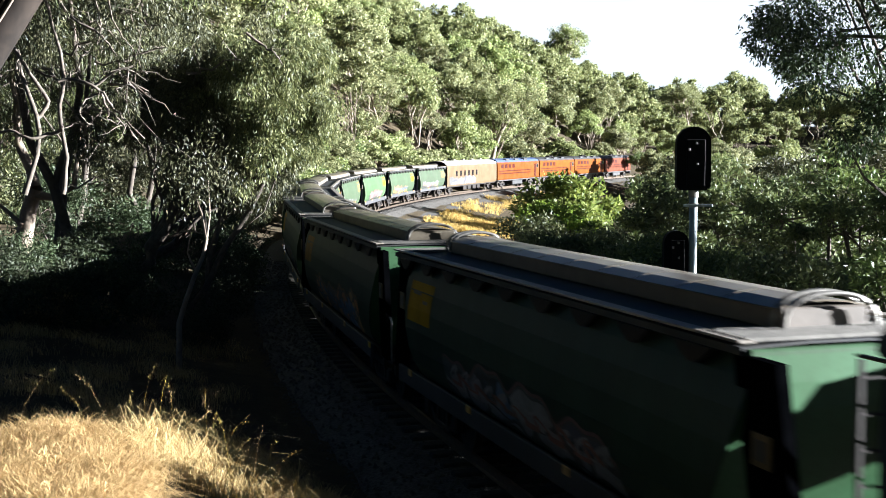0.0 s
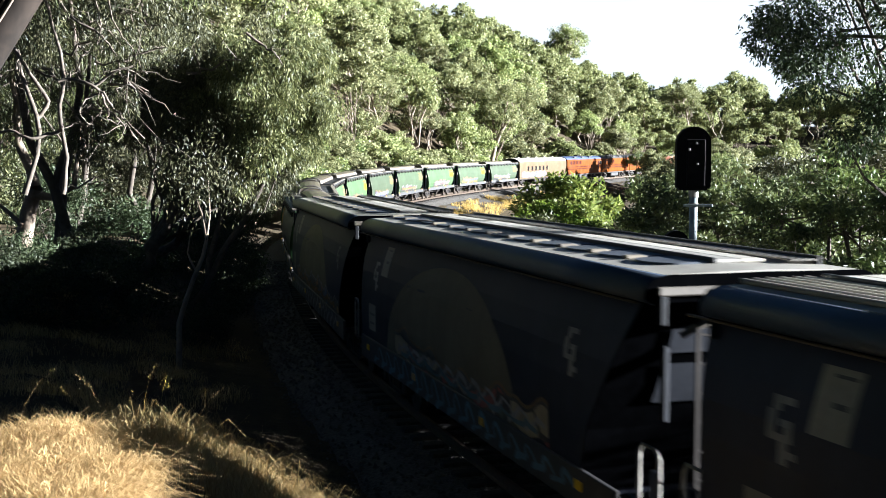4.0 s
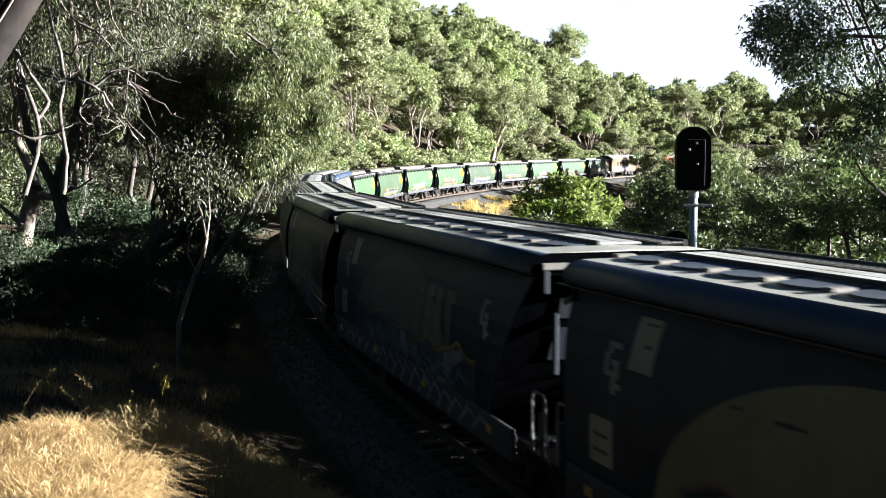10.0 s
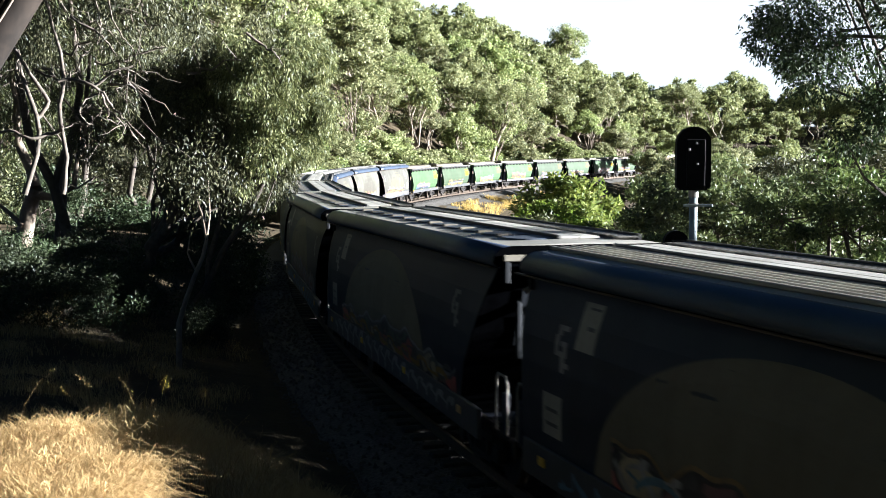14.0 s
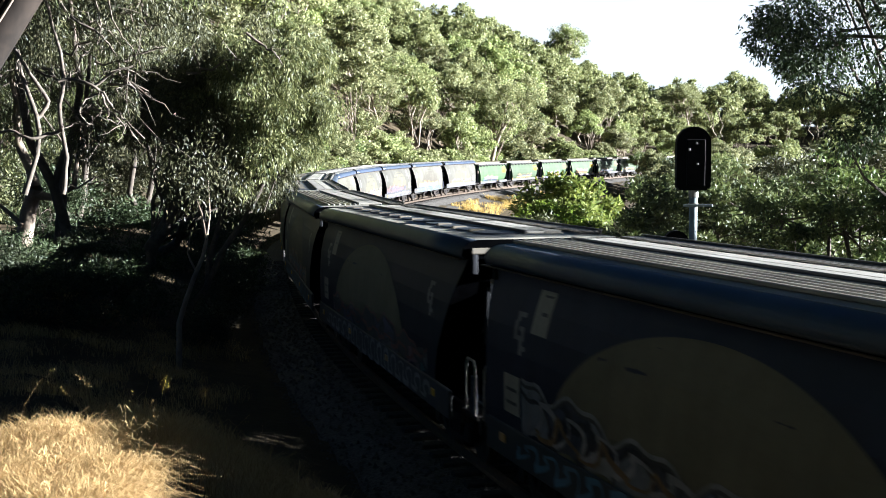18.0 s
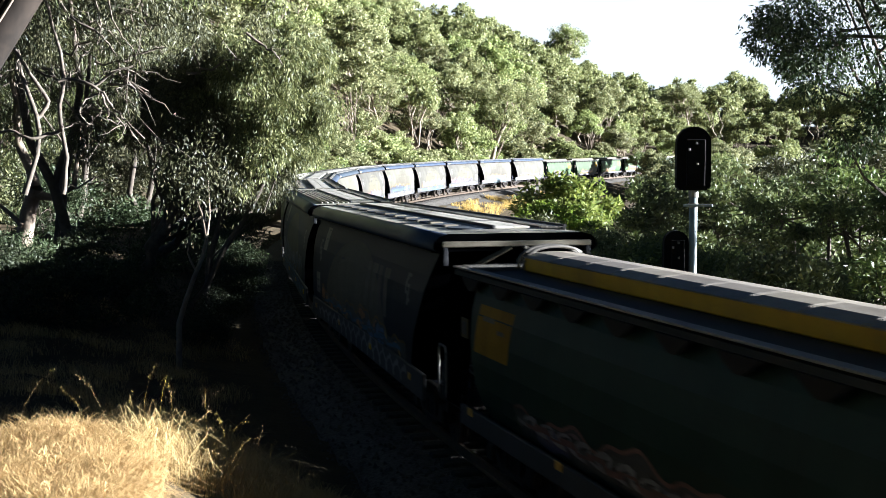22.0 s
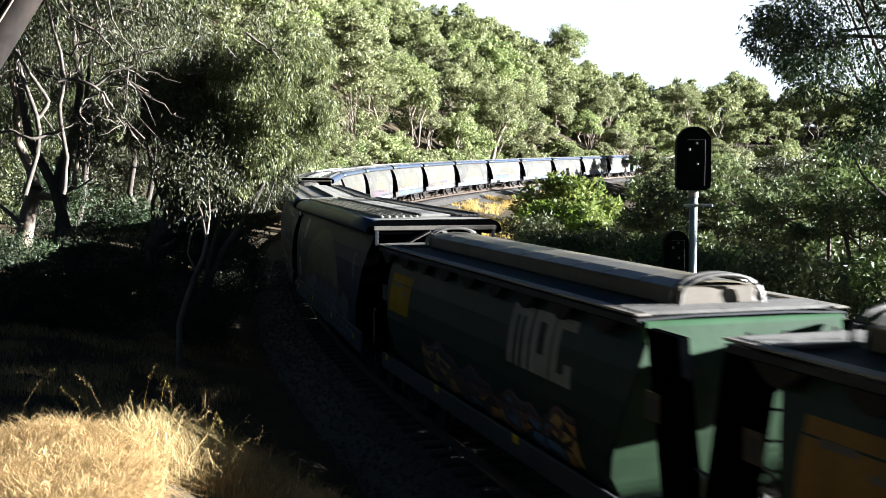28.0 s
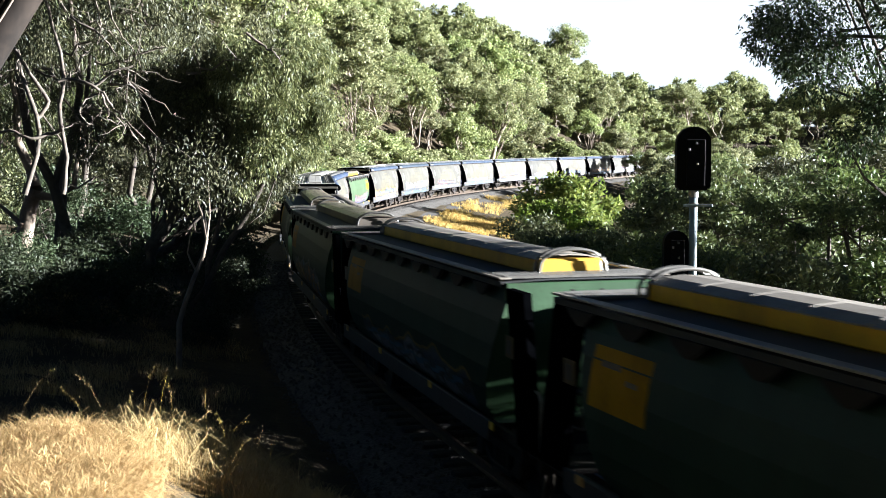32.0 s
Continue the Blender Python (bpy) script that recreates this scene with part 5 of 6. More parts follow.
def make_grey(kind):
    """A smooth-sided grain hopper; kind 0 has a row of scalloped hatch lids, kind 1 long ribbed lids."""
    half = 7.5
    root = new("grain_hopper")
    part("body", loft("body", GREY_PROF, lambda z, u: u * (half - 0.12 - (grey_front(z) if u > 0 else grey_end(z))), 15, M_GREY), root)
    L, front, rear = half - 0.5, 6.65, -7.42
    for sy in (-1, 1):
        v, zs = [], [1.08, 1.18, 1.42, 1.9, 2.5, 2.9, 3.1, 3.4, 3.6]
        for z in zs:
            y = sy * (half - 0.12 - (grey_front(z) if sy > 0 else grey_end(z)) + 0.025)
            w = on_side(GREY_PROF, z, -0.004)
            v += [(-w, y, z), (w, y, z)]
        # shade of the end recess is put into this black
        part("end_sheet", np_mesh("end_sheet", v, [(2 * i, 2 * i + 1, 2 * i + 3, 2 * i + 2) for i in range(len(zs) - 1)], M_ENDS), root, "end sheet painted black for the shade in the recess")
        # lighter plates paint the end sheet's lit part, between the end posts
        for z0, z1 in ((2.25, 2.78), (2.92, 3.22)):
            v = []
            for z in (z0, z1):
                y = sy * (half - 0.12 - (grey_front(z) if sy > 0 else grey_end(z)) + 0.06)
                v += [(-0.78, y, z), (1.15, y, z)]
            part("slope_plate", np_mesh("slope_plate", v, [(0, 1, 3, 2)], M_GREYEND), root, "blue-grey plate painted for the lit part of the end sheet")
        yb = sy * (half - 0.12 - grey_end(2.8)) if sy < 0 else half - 0.12 - grey_front(2.8)
        part("end_strip", bm_mesh("end_strip", bx(-0.84, -0.77, yb + sy * 0.06, yb + sy * 0.16, 2.1, 3.3, 0.01), M_GREYEND), root, "blue-grey upright end strip")
    for sx in (-1, 1):
        pts = [(sx * 1.40, 3.60)] + [(sx * (1.19 + 0.31 * math.cos(a)), 3.70 + 0.225 * math.sin(a)) for a in np.linspace(-0.25, 1.45, 12)]
        part("cornice", roof_loft("cornice", pts, rear, front, M_CORNICE, 6, True), root, "rolled blue-grey roof edge")
        # underside blackened in place of the overhang's shade
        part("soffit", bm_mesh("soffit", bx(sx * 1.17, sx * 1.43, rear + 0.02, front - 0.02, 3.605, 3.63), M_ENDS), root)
        part("side_band", bm_mesh("side_band", bx(sx * 1.46, sx * 1.535, -6.75, 6.45, 0.90, 1.38, 0.012), M_BAND), root, "grimy lower side band")
    part("roof", roof_loft("roof", [(-1.24, 3.925), (-0.6, 3.945), (0, 3.955), (0.6, 3.945), (1.24, 3.925)], rear + 0.02, front - 0.02, M_ROOF, 4), root)
    for y, sy in ((rear, -1), (front, 1)):
        bm = bmesh.new()
        rim = [(-1.44, 3.625), (1.44, 3.625), (1.505, 3.68), (1.49, 3.79), (1.40, 3.88), (1.24, 3.93), (-1.24, 3.93), (-1.40, 3.88), (-1.49, 3.79), (-1.505, 3.68)]
        face = bm.faces.new([bm.verts.new((x, y + sy * 0.004, z)) for x, z in rim])
        ex = bmesh.ops.extrude_face_region(bm, geom=[face])
        bmesh.ops.translate(bm, vec=(0, sy * 0.012, 0), verts=[v for v in ex["geom"] if isinstance(v, bmesh.types.BMVert)])
        # plate coloured near-black so the roof end looks unlit
        part("gable_plate", bm_mesh("gable_plate", bm, M_ENDS), root, "roof end plate painted black as if unlit")
    for y in (rear - 0.05, front + 0.05):
        part("end_beam", bm_mesh("end_beam", bx(-1.36, 1.36, y - 0.03, y + 0.03, 3.70, 3.80, 0.015), M_ENDBEAM), root, "pale end beam under the roof")
        for sx in (-1, 1):
            part("roof_strut", bm_mesh("roof_strut", cyl(bmesh.new(), (sx * 0.12, y, 3.70), (sx * 0.95, y + (0.25 if y < 0 else -0.25), 3.22), 0.045, 0.045, 6), M_ENDBEAM), root, "pale slanting roof strut")
            part("drop_post", bm_mesh("drop_post", bx(sx * 1.30 - 0.04, sx * 1.30 + 0.04, y - 0.03, y + 0.03, 3.38, 3.70, 0.01), M_GREYEND), root)
    part("coaming", bm_mesh("coaming", bx(-0.15, -0.10, -L + 0.5, L - 0.5, 3.95, 4.02, 0.01), M_BLACKP), root)
    for x, w in ((0.08, 0.33), (0.42, 0.31)):
        part("centre_lid", bm_mesh("centre_lid", bx(x - 0.16, x - 0.16 + w, -L + 0.55, L - 0.55, 3.95, 3.995, 0.012), M_LIDTOP), root, "pale plank-like centre lid")
    for x in (-1.405, 1.405):
        part("gutter_line", bm_mesh("gutter_line", bx(x - 0.03, x + 0.03, -L, L, 3.575, 3.60, 0.006), M_RUSTLINE), root, "rusty brown line under the roof edge")
    bm = bmesh.new()
    for k in range(4):
        box(bm, 0.80 + 0.09 * k, 0.85 + 0.09 * k, -L + 0.3, L - 0.3, 3.975, 4.0)
    for k in range(16):
        y = -L + 0.4 + k * (2 * L - 0.8) / 15
        box(bm, 0.78, 1.14, y - 0.02, y + 0.02, 3.93, 3.975)
    part("walkway", bm_mesh("walkway", bm, M_LTSTEEL), root, "galvanised mesh roof walkway")
    part("walkway_edge", bm_mesh("walkway_edge", bx(1.16, 1.19, -L + 0.3, L - 0.3, 3.92, 4.03), M_BLACKP), root)
    if kind == 0:
        for k in range(12):
            y = -L + 1.0 + k * (2 * L - 2.0) / 11
            part("hatch", SH_HATCH[0], root).location = (0, y, 0)
            part("hatch_lug", SH_HATCH[1], root).location = (0, y + 0.35, 0)
    else:
        for x in (-1.02, -0.86, -0.7, -0.54, -0.38, -0.24):
            part("rib", bm_mesh("rib", bx(x - 0.025, x + 0.025, -L + 0.35, L - 0.35, 3.935, 3.99, 0.012), M_ROOF), root)
    frames_and_gear(root, 7.45, half - 0.3, 0.12, None)
    # right side covered in the paler copy, as if sunlit
    part("side_sheet", skin(GREY_PROF, 1, lambda z, u: u * (half - 0.125 - (grey_front(z) if u > 0 else grey_end(z))), M_GREYSUN), root, "side sheet painted paler for the sunlit side")
    for sx in (-1, 1):
        # right-hand mural takes the sunlit colour
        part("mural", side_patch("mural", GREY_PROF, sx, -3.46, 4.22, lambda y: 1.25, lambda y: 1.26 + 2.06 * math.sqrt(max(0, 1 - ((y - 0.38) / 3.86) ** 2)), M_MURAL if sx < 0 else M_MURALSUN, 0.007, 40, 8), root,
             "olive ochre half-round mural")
        part("emblem", logo_mesh(GREY_PROF, sx, 5.33, 2.76, 0.60), root, "white angular emblem")
        part("emblem", logo_mesh(GREY_PROF, sx, -5.25, 2.77, 0.60), root, "white angular emblem")
        pl = part("data_panel", rect("data_panel", GREY_PROF, sx, 4.66, 3.11, 0.54, 0.60, M_PANELW), root, "dull white data panel")
        part("text_bar", rect("text_bar", GREY_PROF, sx, 4.58, 3.10, 0.2, 0.05, M_BLACKP, 0.012), pl)
        part("text_bar", rect("text_bar", GREY_PROF, sx, 4.60, 3.34, 0.30, 0.03, M_BLACKP, 0.012), pl)
        pl = part("data_panel", rect("data_panel", GREY_PROF, sx, 5.48, 1.86, 0.60, 0.56, M_PANELW), root, "dull white data panel")
        part("text_bar", rect("text_bar", GREY_PROF, sx, 5.48, 1.93, 0.4, 0.05, M_BLACKP, 0.012), pl)
        part("text_bar", rect("text_bar", GREY_PROF, sx, 5.48, 1.74, 0.4, 0.05, M_BLACKP, 0.012), pl)
    return tagged(root, "dark grey grain hopper wagon with olive half-round mural and graffiti", "wagon", "grain hopper wagons")


def hatch_bits():
    bm = bmesh.new()
    n = 14
    ring = [(-0.58 - 0.30 * math.cos(a), 0.48 * math.sin(a), 3.955) for a in np.linspace(-math.pi / 2, math.pi / 2, n)]
    ring = [(-0.2, -0.48, 3.965)] + ring + [(-0.2, 0.48, 3.965)]
    lo = [bm.verts.new((x, y, 3.92)) for x, y, z in ring]
    hi = [bm.verts.new((x * 0.98, y * 0.94, z + 0.012)) for x, y, z in ring]
    bm.faces.new(hi)
    for i in range(len(ring)):
        j = (i + 1) % len(ring)
        bm.faces.new((lo[i], lo[j], hi[j], hi[i]))
    # lid shaped and coloured like the shadow a raised hatch casts
    a = bm_mesh("hatch", bm, M_HATCH)
    b = bm_mesh("hatch_lug", bx(-0.80, -0.52, 0.16, 0.34, 3.93, 3.985, 0.02), M_LUG)
    return a, b


SH_HATCH = hatch_bits()


def green_end(z):
    return float(np.interp(z, [1.05, 1.5, 1.82, 2.4, 2.8, 3.34], [1.98, 1.68, 1.45, 1.15, 1.02, 1.02]))


def green_front(z):
    return float(np.interp(z, [1.05, 1.8, 3.34], [1.75, 1.5, 1.05]))


def make_green(half, yellow):
    """An older round-sided hopper with a raised centre lid and hooped rails."""
    root = new("grain_hopper")
    part("body", loft("body", GREEN_PROF, lambda z, u: u * (half - 0.15 - (green_front(z) if u > 0 else green_end(z))), 15, M_GREEN), root)
    front, rear = half - 0.38, -(half - 1.22)
    for sy in (-1, 1):
        v, f = [], []
        zs = np.linspace(1.12, 3.3, 9)
        for z in zs:
            y = sy * (half - 0.15 - (green_front(z) if sy > 0 else green_end(z)) + 0.012)
            w = on_side(GREEN_PROF, z, -0.01)
            v += [(-w, y, z), (w, y, z)]
        f = [(2 * i, 2 * i + 1, 2 * i + 3, 2 * i + 2) for i in range(len(zs) - 1)]
        part("end_sheet", np_mesh("end_sheet", v, f, M_GREENLT), root, "faded light green sloping end sheet")
        ye = front if sy > 0 else rear
        part("end_beam", bm_mesh("end_beam", bx(-1.3, 1.3, ye - 0.06, ye + 0.06, 3.1, 3.36, 0.02), M_GREENLT), root)
        for sx in (-1, 1):
            part("end_strut", bm_mesh("end_strut", cyl(bmesh.new(), (sx * 0.1, ye, 3.3), (sx * 1.2, ye - sy * 0.4, 2.9), 0.05, 0.05, 4), M_GREENLT), root, "light green end strut")
        part("grating", SH["grating"], root, "galvanised roof end grating").location = (0, ye - sy * 0.42 - 0.02, 0)
        for dy in (0.52, 0.74) if sy < 0 else (0.85, 1.07):
            part("hoop_rail", SH["hoop"], root, "pale arched hoop rail").location = (0, ye - sy * dy, 0)
    part("roof", roof_loft("roof", [(-1.36, 3.30), (-1.36, 3.38), (-0.62, 3.41), (0.62, 3.41), (1.36, 3.38), (1.36, 3.30)], rear, front, M_GREENROOF, 4), root)
    for sx in (-1, 1):
        part("edge_strip", bm_mesh("edge_strip", bx(sx * 1.30 - 0.09, sx * 1.30 + 0.09, rear, front, 3.415, 3.445, 0.008), M_LID), root, "pale worn roof edge strip")
        # black here paints the shade beneath the roof edge
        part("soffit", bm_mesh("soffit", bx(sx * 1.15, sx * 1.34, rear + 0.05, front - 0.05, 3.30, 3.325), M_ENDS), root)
        part("side_band", bm_mesh("side_band", bx(sx * 1.36, sx * 1.43, rear + 0.4, front - 0.5, 0.90, 1.22, 0.012), M_BAND), root, "grimy lower side band")
        for k in range(9):
            y = rear + 0.9 + k * (front - rear - 1.8) / 8
            ob = part("bracket", SH_SCALLOP, root)
            ob.location = (sx * 1.375, y, 0)
    y0, y1 = rear + 0.62, front - 0.98
    tr = part("trough", bm_mesh("trough", bx(-0.52, 0.52, y0, y1, 3.415, 3.66, 0.02), M_YELLOW if yellow else M_LIDSIDE), root,
              "yellow side boards of the lid" if yellow else "")
    n = 10
    for k in range(n):
        a, b = y0 + 0.02 + k * (y1 - y0 - 0.04) / n, y0 + 0.02 + (k + 1) * (y1 - y0 - 0.04) / n
        part("lid", roof_loft("lid", [(-0.54, 3.65), (-0.3, 3.71), (0, 3.73), (0.3, 3.71), (0.54, 3.65)], a + 0.02, b - 0.02, M_LID if yellow else M_LIDDK, 1), tr)
    frames_and_gear(root, half - 0.05 if "sill%.1f" % (half - 0.05) in SH else 7.25, half - 0.32, 0.34, None, post_x=1.27)
    # right side in the paler green that stands in for sunlight
    part("side_sheet", skin(GREEN_PROF, 1, lambda z, u: u * (half - 0.155 - (green_front(z) if u > 0 else green_end(z))), M_GREENSUN), root, "green side sheet painted paler for the sunlit side")
    for sy in (-1, 1):
        for sx in (-1, 1):
            sq = part("plate", SH["square"], root, "small square yellow plate")
            sq.location = (sx * 1.345, sy * (half - 0.25 - 0.62), 0)
            part("plate_mark", SH["square_in"], sq).location = (sx * 0.014, 0, 0)
    for sx in (-1, 1):
        pl = part("data_panel", rect("data_panel", GREEN_PROF, sx, half - 2.42, 2.58, 1.45, 0.74, M_PANEL), root, "faded yellow data panel")
        part("text_bar", rect("text_bar", GREEN_PROF, sx, half - 2.2, 2.76, 0.5, 0.07, M_LIDSIDE, 0.012), pl)
        part("text_bar", rect("text_bar", GREEN_PROF, sx, half - 2.75, 2.62, 0.28, 0.06, M_LIDSIDE, 0.012), pl)
    return tagged(root, "dark green round-sided grain hopper wagon with yellow roof lid" if yellow else "dark green round-sided grain hopper wagon with grey roof lid", "wagon", "grain hopper wagons")


def scallop():
    bm = bmesh.new()
    pts = [(-0.40, 3.30), (0.40, 3.30), (0.26, 3.20), (0.08, 3.11), (-0.08, 3.11), (-0.26, 3.20)]
    a = [bm.verts.new((-0.03, y, z)) for y, z in pts]
    b = [bm.verts.new((0.03, y, z)) for y, z in pts]
    bm.faces.new(a)
    bm.faces.new(b[::-1])
    for i in range(len(pts)):
        j = (i + 1) % len(pts)
        bm.faces.new((a[i], b[i], b[j], a[j]))
    return bm_mesh("bracket", bm, M_STEEL)


SH_SCALLOP = scallop()


def tag_top(z1, seed):
    ph = np.random.default_rng(seed).uniform(0, 6, 4)
    return lambda y: z1 + 0.20 * abs(math.sin(1.7 * y + ph[0])) + 0.10 * math.sin(0.8 * y + ph[1]) + 0.05 * math.sin(7 * y + ph[2])


def tag_mesh(prof, side, y0, y1, z0, z1, seed, material, off=0.011):
    """A fill with a scalloped upper edge."""
    return side_patch("graffiti", prof, side, y0, y1, lambda y: z0 + 0.05 * math.sin(6 * y + seed), tag_top(z1, seed), material, off, 64, 5)


def tag_outline(prof, side, y0, y1, z1, seed, material, lift=0.0, w=0.055, off=0.017):
    top = tag_top(z1 + lift, seed)
    return side_patch("outline", prof, side, y0, y1, lambda y: top(y) - w, top, material, off, 64, 1)


def tag_strokes(prof, side, y0, y1, z0, z1, seed, material, count, off=0.021):
    """One sprayed line that runs up and down through a row of looped letters."""
    rng = np.random.default_rng(seed)
    ph, n = rng.uniform(0, 6, 3), count * 14
    zc, h = (z0 + z1) / 2, (z1 - z0) / 2
    pts = []
    for i in range(n + 1):
        u = i / n
        a = 2 * math.pi * count * u
        grow_ = 0.75 + 0.25 * math.sin(5.0 * u + ph[0])
        pts.append((y0 + (y1 - y0) * u + 0.13 * math.sin(2 * a + ph[1]) + 0.05 * math.sin(3 * a), zc + h * grow_ * math.sin(a + 0.6 * math.sin(a + ph[2]))))
    vs = []
    for i, (y, z) in enumerate(pts):
        y2, z2 = pts[min(i + 1, n)]
        y1_, z1_ = pts[max(i - 1, 0)]
        dy, dz = y2 - y1_, z2 - z1_
        ln = math.hypot(dy, dz) + 1e-6
        w = 0.035 + 0.015 * math.sin(0.37 * i)
        for e in (-1, 1):
            zz = z + e * w * dy / ln
            vs.append((side * on_side(prof, zz, off), y - e * w * dz / ln, zz))
    return np_mesh("stroke", vs, [(2 * i, 2 * i + 1, 2 * i + 3, 2 * i + 2) for i in range(n)], material)


def long_box_car(name, half, prof, body_mat, roof_mat, roof_pts, n_windows, win, label):
    root = new(name)
    part("body", loft("body", prof, lambda z, u: u * half, 3, body_mat), root)
    part("roof", roof_loft("roof", roof_pts, -half - 0.05, half + 0.05, roof_mat, 2), root)
    for sx in (-1, 1):
        for k in range(n_windows):
            y = win[0] + k * win[1]
            w = part("window", bm_mesh("window", bx(sx * 1.43, sx * 1.465, y - win[2] / 2, y + win[2] / 2, win[3], win[4], 0.02), M_STRIPE), root, "small framed window")
            part("pane", bm_mesh("pane", bx(sx * 1.466, sx * 1.472, y - win[2] / 2 + 0.06, y + win[2] / 2 - 0.06, win[3] + 0.06, win[4] - 0.06), M_GLASS), w)
        part("side_sill", bm_mesh("side_sill", bx(sx * 1.3 - 0.06, sx * 1.3 + 0.06, -half + 0.1, half - 0.1, 0.9, 1.08, 0.02), M_STEEL), root)
    for sy in (-1, 1):
        part("coupler", SH["coupler"], root).matrix_basis = pose(0, sy * (half + 0.15), 0, 0, 0, 0 if sy > 0 else 180)
        part("end_door", bm_mesh("end_door", bx(-0.45, 0.45, sy * half - 0.04, sy * half + 0.04, 1.1, 3.3, 0.02), M_BLACKP), root)
    return tagged(root, label)


def make_crew_car(half):
    prof = [(1.40, 1.05), (1.45, 1.3), (1.46, 2.2), (1.46, 3.2), (1.40, 3.55)]
    r = long_box_car("crew_van", half, prof, M_CREAM, M_ROOF, [(-1.42, 3.5), (-1.25, 3.75), (-0.7, 3.98), (0, 4.05), (0.7, 3.98), (1.25, 3.75), (1.42, 3.5)], 6,
                     (-7.4, 1.75, 0.75, 2.15, 2.85), "cream and tan crew carriage with graffiti and small windows")
    for k in (-3.2, -1.2, 1.0, 3.0):
        part("equipment_box", bm_mesh("equipment_box", bx(-1.25, 1.25, k - 0.7, k + 0.7, 0.45, 0.98, 0.04), M_STEEL), r)
    for k in range(5):
        part("roof_vent", bm_mesh("roof_vent", bx(-0.2, 0.2, -8 + 4 * k - 0.3, -8 + 4 * k + 0.3, 4.0, 4.18, 0.04), M_ROOF), r)
    part("graffiti", tag_mesh(prof, 1, -half + 0.8, 1.0, 1.2, 1.9, 77, M_TAGS[2]), r, "weathered graffiti")
    add_bogie(r, half - 2.3)
    add_bogie(r, -half + 2.3)
    return tagged(r, category="carriage")


def make_loco(half, blue, seed):
    prof = [(1.36, 1.15), (1.45, 1.3), (1.47, 2.2), (1.47, 3.2), (1.40, 3.6)]
    root = new("diesel_locomotive")
    part("body", loft("body", prof, lambda z, u: u * (half - 0.2), 3, M_ORANGE), root, "orange painted body")
    part("roof", roof_loft("roof", [(-1.42, 3.55), (-1.2, 3.86), (-0.6, 4.06), (0, 4.1), (0.6, 4.06), (1.2, 3.86), (1.42, 3.55)], -half + 0.2, half - 0.2, M_BLUE if blue else M_BLACKP, 2), root)
    for k in range(3):
        y = -half * 0.5 + k * half * 0.42
        gr = part("roof_grille", bm_mesh("roof_grille", bx(0.45, 1.30, y - 0.75, y + 0.75, 3.78, 4.03, 0.03), M_BLACKP), root)
    for k in (-0.55, 0.55):
        part("exhaust", bm_mesh("exhaust", bx(-0.35, 0.35, k - 0.25, k + 0.25, 4.05, 4.3, 0.04), M_STEEL), root)
    for sx in (-1, 1):
        for z in (1.95, 2.3):
            part("stripe", bm_mesh("stripe", bx(sx * 1.468, sx * 1.476, -half + 0.5, half * 0.55, z, z + 0.13), M_STRIPE), root, "dark red stripe")
        dr = part("cab_door", bm_mesh("cab_door", bx(sx * 1.465, sx * 1.485, half - 2.6, half - 1.9, 1.3, 3.2, 0.005), M_STRIPE), root, "dark cab door")
        wn_ = part("cab_window", bm_mesh("cab_window", bx(sx * 1.465, sx * 1.49, half - 1.6, half - 0.7, 2.6, 3.2, 0.02), M_BLACKP), root)
        part("pane", bm_mesh("pane", bx(sx * 1.491, sx * 1.497, half - 1.52, half - 0.78, 2.68, 3.12), M_GLASS), wn_)
        for k in range(4):
            y = -half + 2.2 + k * 1.6
            part("louvre", bm_mesh("louvre", bx(sx * 1.467, sx * 1.486, y - 0.5, y + 0.5, 2.75, 3.3, 0.005), M_STRIPE), root)
        part("side_sill", bm_mesh("side_sill", bx(sx * 1.38 - 0.06, sx * 1.38 + 0.06, -half + 0.2, half - 0.2, 1.0, 1.17, 0.02), M_BLACKP), root)
    part("fuel_tank", bm_mesh("fuel_tank", bx(-1.2, 1.2, -2.2, 2.2, 0.35, 1.05, 0.12), M_BLACKP), root)
    for sy in (-1, 1):
        part("coupler", SH["coupler"], root).matrix_basis = pose(0, sy * (half - 0.1), 0, 0, 0, 0 if sy > 0 else 180)
        part("buffer_beam", bm_mesh("buffer_beam", bx(-1.35, 1.35, sy * (half - 0.15) - 0.08, sy * (half - 0.15) + 0.08, 0.55, 1.2, 0.03), M_BLACKP), root)
    add_bogie(root, half - 3.2, BOGIE3)
    add_bogie(root, -half + 3.2, BOGIE3)
    return tagged(root, "orange diesel locomotive with red stripes and blue roof" if blue else "orange diesel locomotive with dark red stripes", "locomotive", "locomotives")


# ---- the train: places along the train, from the tail forward ----
TRAIN = []          # (thing, place of its middle at 0 s, half distance between bogies)


FLAT_BAND = [(1.535, 0.8), (1.535, 1.5)]
NUDGE = {2: 0.12, 3: 0.2, 4: 0.2, 7: -0.15, 17: 0.12, 18: 0.40}


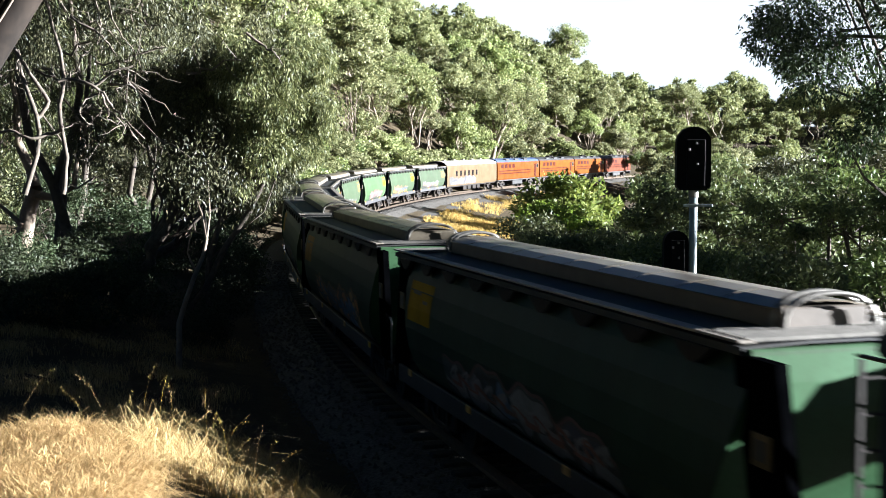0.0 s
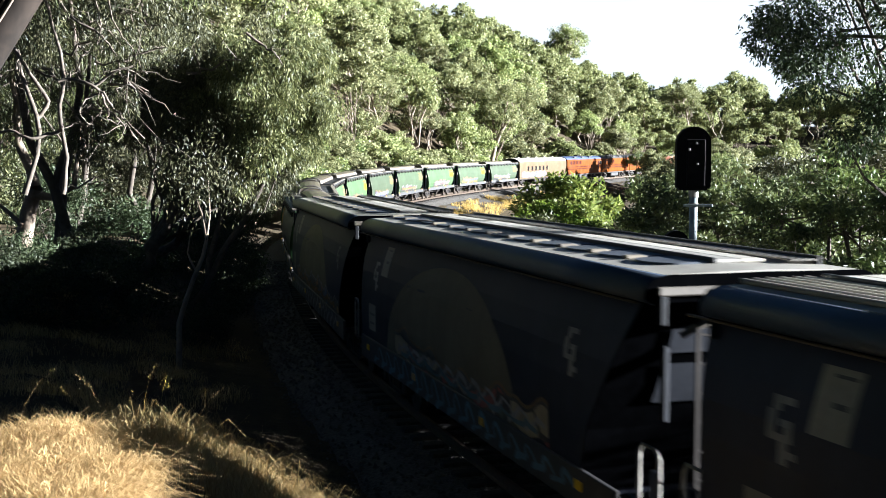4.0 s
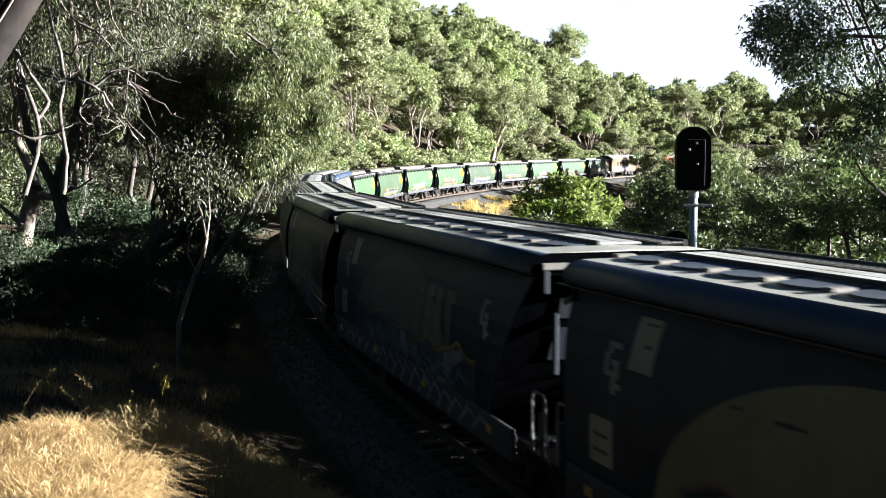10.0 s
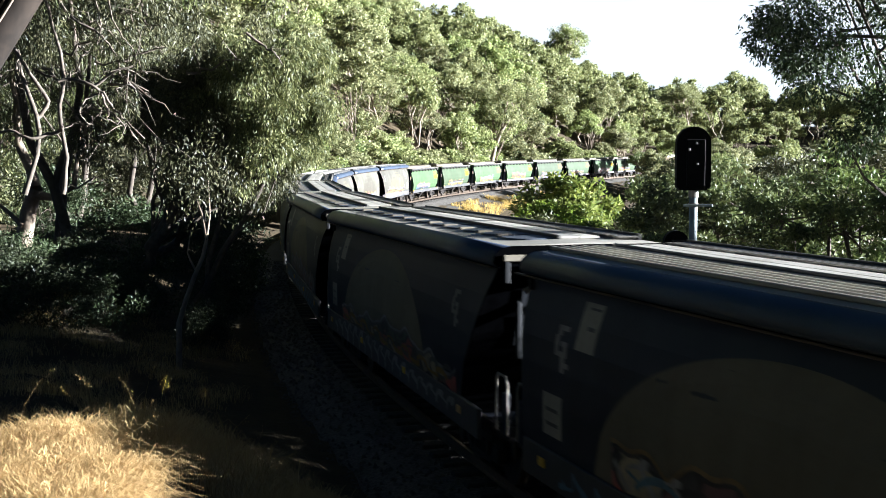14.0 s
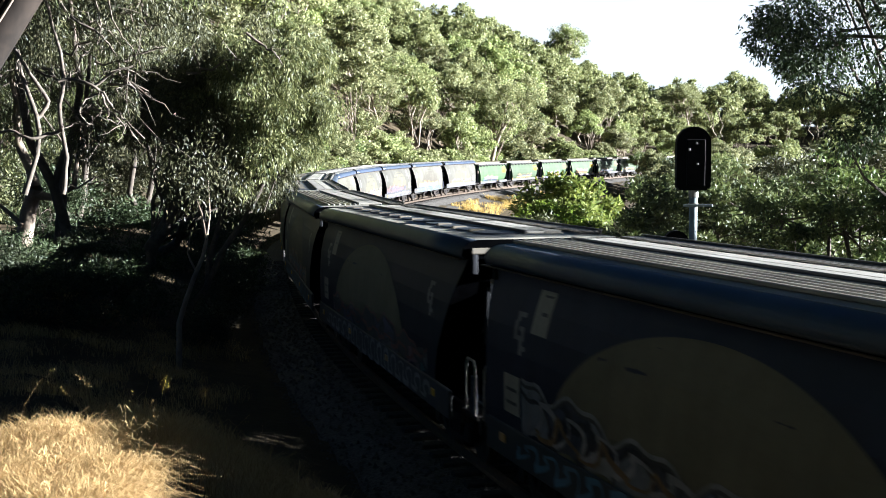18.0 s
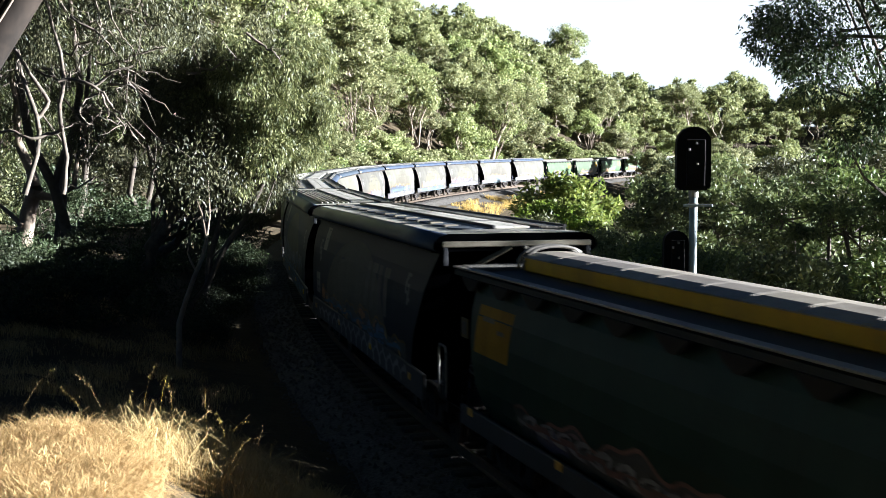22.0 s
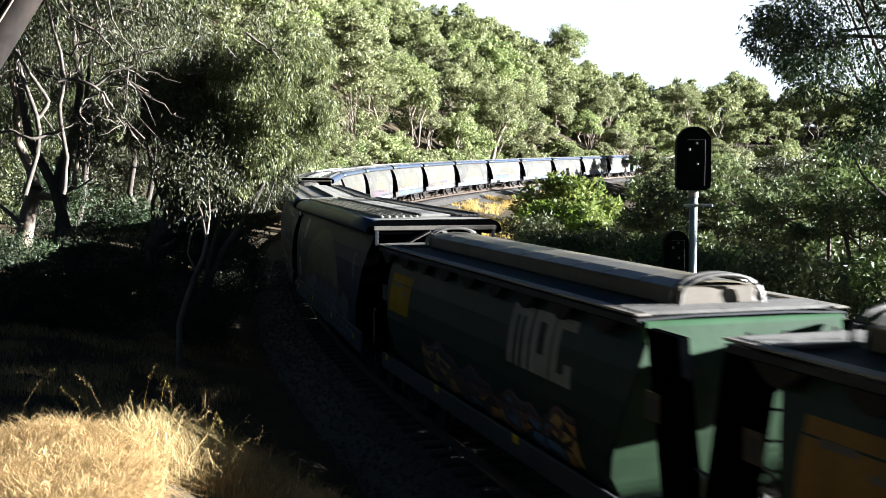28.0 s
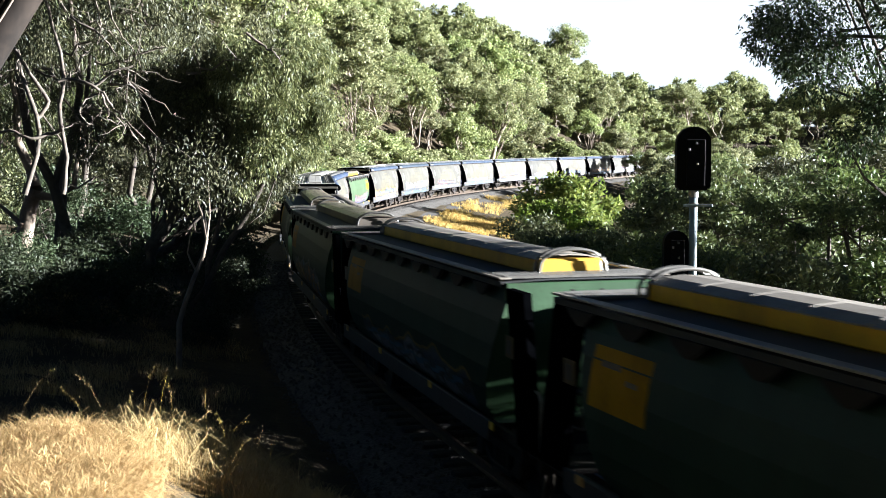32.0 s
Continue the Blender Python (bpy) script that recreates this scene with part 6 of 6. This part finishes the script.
def build_train():
    grey = [make_grey(0), make_grey(1)]
    for g in grey:
        add_bogie(g, 5.3)
        add_bogie(g, -5.3)
    green = {(6.95, False): make_green(6.95, False), (6.95, True): make_green(6.95, True), (7.25, False): make_green(7.25, False)}
    for g in green.values():
        add_bogie(g, 4.75)
        add_bogie(g, -4.75)
    used = set()

    def take(proto):
        if proto in used:
            return copy_thing(proto, Matrix())
        used.add(proto)
        return proto

    ends = [-165.0 + 15.0 * k for k in range(12)]
    # tail wagons that come into view last
    order = [(-279.5, -265.4, "y"), (-265.4, -251.3, "y"), (-251.3, -237.1, "y"), (-237.1, -222.9, "g"), (-222.9, -208.9, "g"),
             (-208.9, -193.9, 1), (-193.9, -178.9, 0), (-178.9, -165.0, "y")]
    kinds = [0, 1, 0, 1, 0, 0, 0, 0, 1, 0, 0]
    order += [(a, b, kinds[i]) for i, (a, b) in enumerate(zip(ends, ends[1:]))]
    order += [(14.55 * k, 14.55 * (k + 1), "f") for k in range(9)]
    for i, (a, b, kind) in enumerate(order):
        mid = (a + b) / 2 + NUDGE.get(i, 0.38 if kind == "f" else 0.0)
        if kind in (0, 1):
            w = take(grey[kind])
            TRAIN.append((w, mid, 5.3))
            prof, ln = GREY_PROF, 5.9
        else:
            w = take(green[(7.25, False) if kind == "f" else (6.95, kind == "y")])
            TRAIN.append((w, mid, 4.75))
            prof, ln = GREEN_PROF, 4.7
        TAGGED.append((w, i, kind, prof, ln))
    # each wagon's own spray paint on top of the shared livery
    for w, i, kind, prof, ln in TAGGED:
        rng = random.Random(i)
        tagm = M_TAGS[rng.randrange(4)]
        for sx in (-1, 1):
            y0 = -ln + rng.uniform(0, 1.5)
            y1 = ln - rng.uniform(0.2, 2.5)
            z1 = rng.uniform(1.55, 1.85)
            if i == 6:
                tagm, y0, y1, z1 = M_TAGS[1], -5.6, 5.7, 2.05
            elif i in (9, 14):
                tagm, z1 = M_TAGS[0], 1.85
            elif kind == 0 and i == 10:
                tagm, z1 = M_TAGS[2], 1.7
            seed = i * 2 + (sx > 0)
            part("graffiti", tag_mesh(prof, sx, y0, y1, 1.40 if kind in (0, 1) else 1.24, z1, seed, tagm, 0.014), w, "weathered spray-paint graffiti along the lower side")
            part("outline", tag_outline(prof, sx, y0, y1, z1, seed, (M_HALO, M_SPRAYRED, M_SPRAYGOLD)[i % 3], 0.06), w, "sprayed outline round the graffiti")
            part("outline", tag_outline(prof, sx, y0, y1, z1, seed, M_BLACKP, 0.0, 0.045, 0.019), w, "black inner outline")
            part("stroke", tag_strokes(prof, sx, y0 + 0.2, y1 - 0.2, 1.42, z1 + 0.1, seed, M_HALO if i % 2 else M_BLACKP, 11), w, "sprayed letter strokes")
            part("stroke", tag_strokes(prof, sx, y0 + 0.5, y1 - 0.4, 1.45, z1, seed + 50, (M_SPRAYGOLD, M_SPRAYRED, M_SPRAYBLUE)[i % 3], 7, 0.024), w, "sprayed coloured strokes")
            if kind in (0, 1):
                part("drip", tag_strokes(FLAT_BAND, sx, -5.5, 5.2, 0.93, 1.36, seed + 90, (M_HALO, M_SPRAYBLUE)[i % 2], 16, 0.004), w, "faded paint on the lower band")
    for w, i, kind, prof, ln in TAGGED:
        if i == 4:
            for y, rows in ((-1.6, ("1111111", "1101011", "1101011", "1101011", "1101011", "1101011")), (-2.50, ("111111", "110011", "110011", "110011", "111111", "111111")),
                            (-3.25, ("111111", "110000", "110000", "110000", "110011", "111111"))):
                part("letter", bitmap(prof, -1, y, 3.12, 0.118, 0.14, rows, M_PANELW, "letter"), w, "faded ochre spray-painted letter")
        if i in (8, 14):
            for y, rows in ((-1.0, ("0011", "0011", "0110", "0110", "1100")), (-1.7, ("0111", "0110", "0110", "1100", "1100")), (-2.5, ("11", "11", "11", "11", "11")),
                            (-3.1, ("111", "110", "110", "110", "110"))):
                part("spray_bar", bitmap(prof, -1, y, 3.0, 0.17, 0.2, rows, M_MURALLT, "spray_bar"), w, "faded ochre spray-painted bar")
    crew = make_crew_car(11.2)
    TRAIN.append((crew, 142.6, 8.9))
    pos = 154.2
    for k, ln in enumerate((19.5, 17.6, 17.0, 17.0)):
        lo = make_loco(ln / 2, k == 0, k)
        TRAIN.append((lo, pos + ln / 2, ln / 2 - 3.2))
        pos += ln


TAGGED = []
build_train()


def motions():
    """Every vehicle rolls along the line; its bogies swivel under it and its wheelsets turn."""
    times = [float(t) for t in range(0, 33)]
    for thing, s0, piv in TRAIN:
        rows = []
        for t in times:
            s = s0 + rolled(t)
            a, b = on_line(s + piv), on_line(s - piv)
            c, d = (a + b) / 2, a - b
            yaw = -math.degrees(math.atan2(d.x, d.y))
            rows.append((t, pose(c.x, c.y, c.z, math.degrees(math.atan2(d.z, math.hypot(d.x, d.y))), 0, yaw)))
        walk(thing, rows)
        for bogie in [o for o in thing.children if o.name.startswith("bogie")]:
            y = bogie.location.y
            swivel = []
            for t in times:
                s = s0 + rolled(t)
                a, b = on_line(s + piv), on_line(s - piv)
                yaw = math.atan2((a - b).x, (a - b).y)
                swivel.append((t, pose(0, y, 0, 0, 0, -math.degrees(heading(s + y) - yaw))))
            walk(bogie, swivel)
    first = {}
    for thing, s0, piv in TRAIN:
        for bogie in [o for o in thing.children if o.name.startswith("bogie")]:
            for w in [o for o in bogie.children if o.name.startswith("wheelset")]:
                key = (round(w.location.y, 3), round(w.location.z, 3))
                if key not in first:
                    y, r = w.location.y, w.location.z
                    walk(w, [(k / 15, pose(0, y, r, -math.degrees(rolled(k / 15) / r), 0, 0)) for k in range(0, 481)])
                    first[key] = w
                else:
                    src = first[key].animation_data
                    w.rotation_mode = "QUATERNION"
                    w.animation_data_create()
                    w.animation_data.action = src.action
                    w.animation_data.action_slot = src.action_slot


motions()
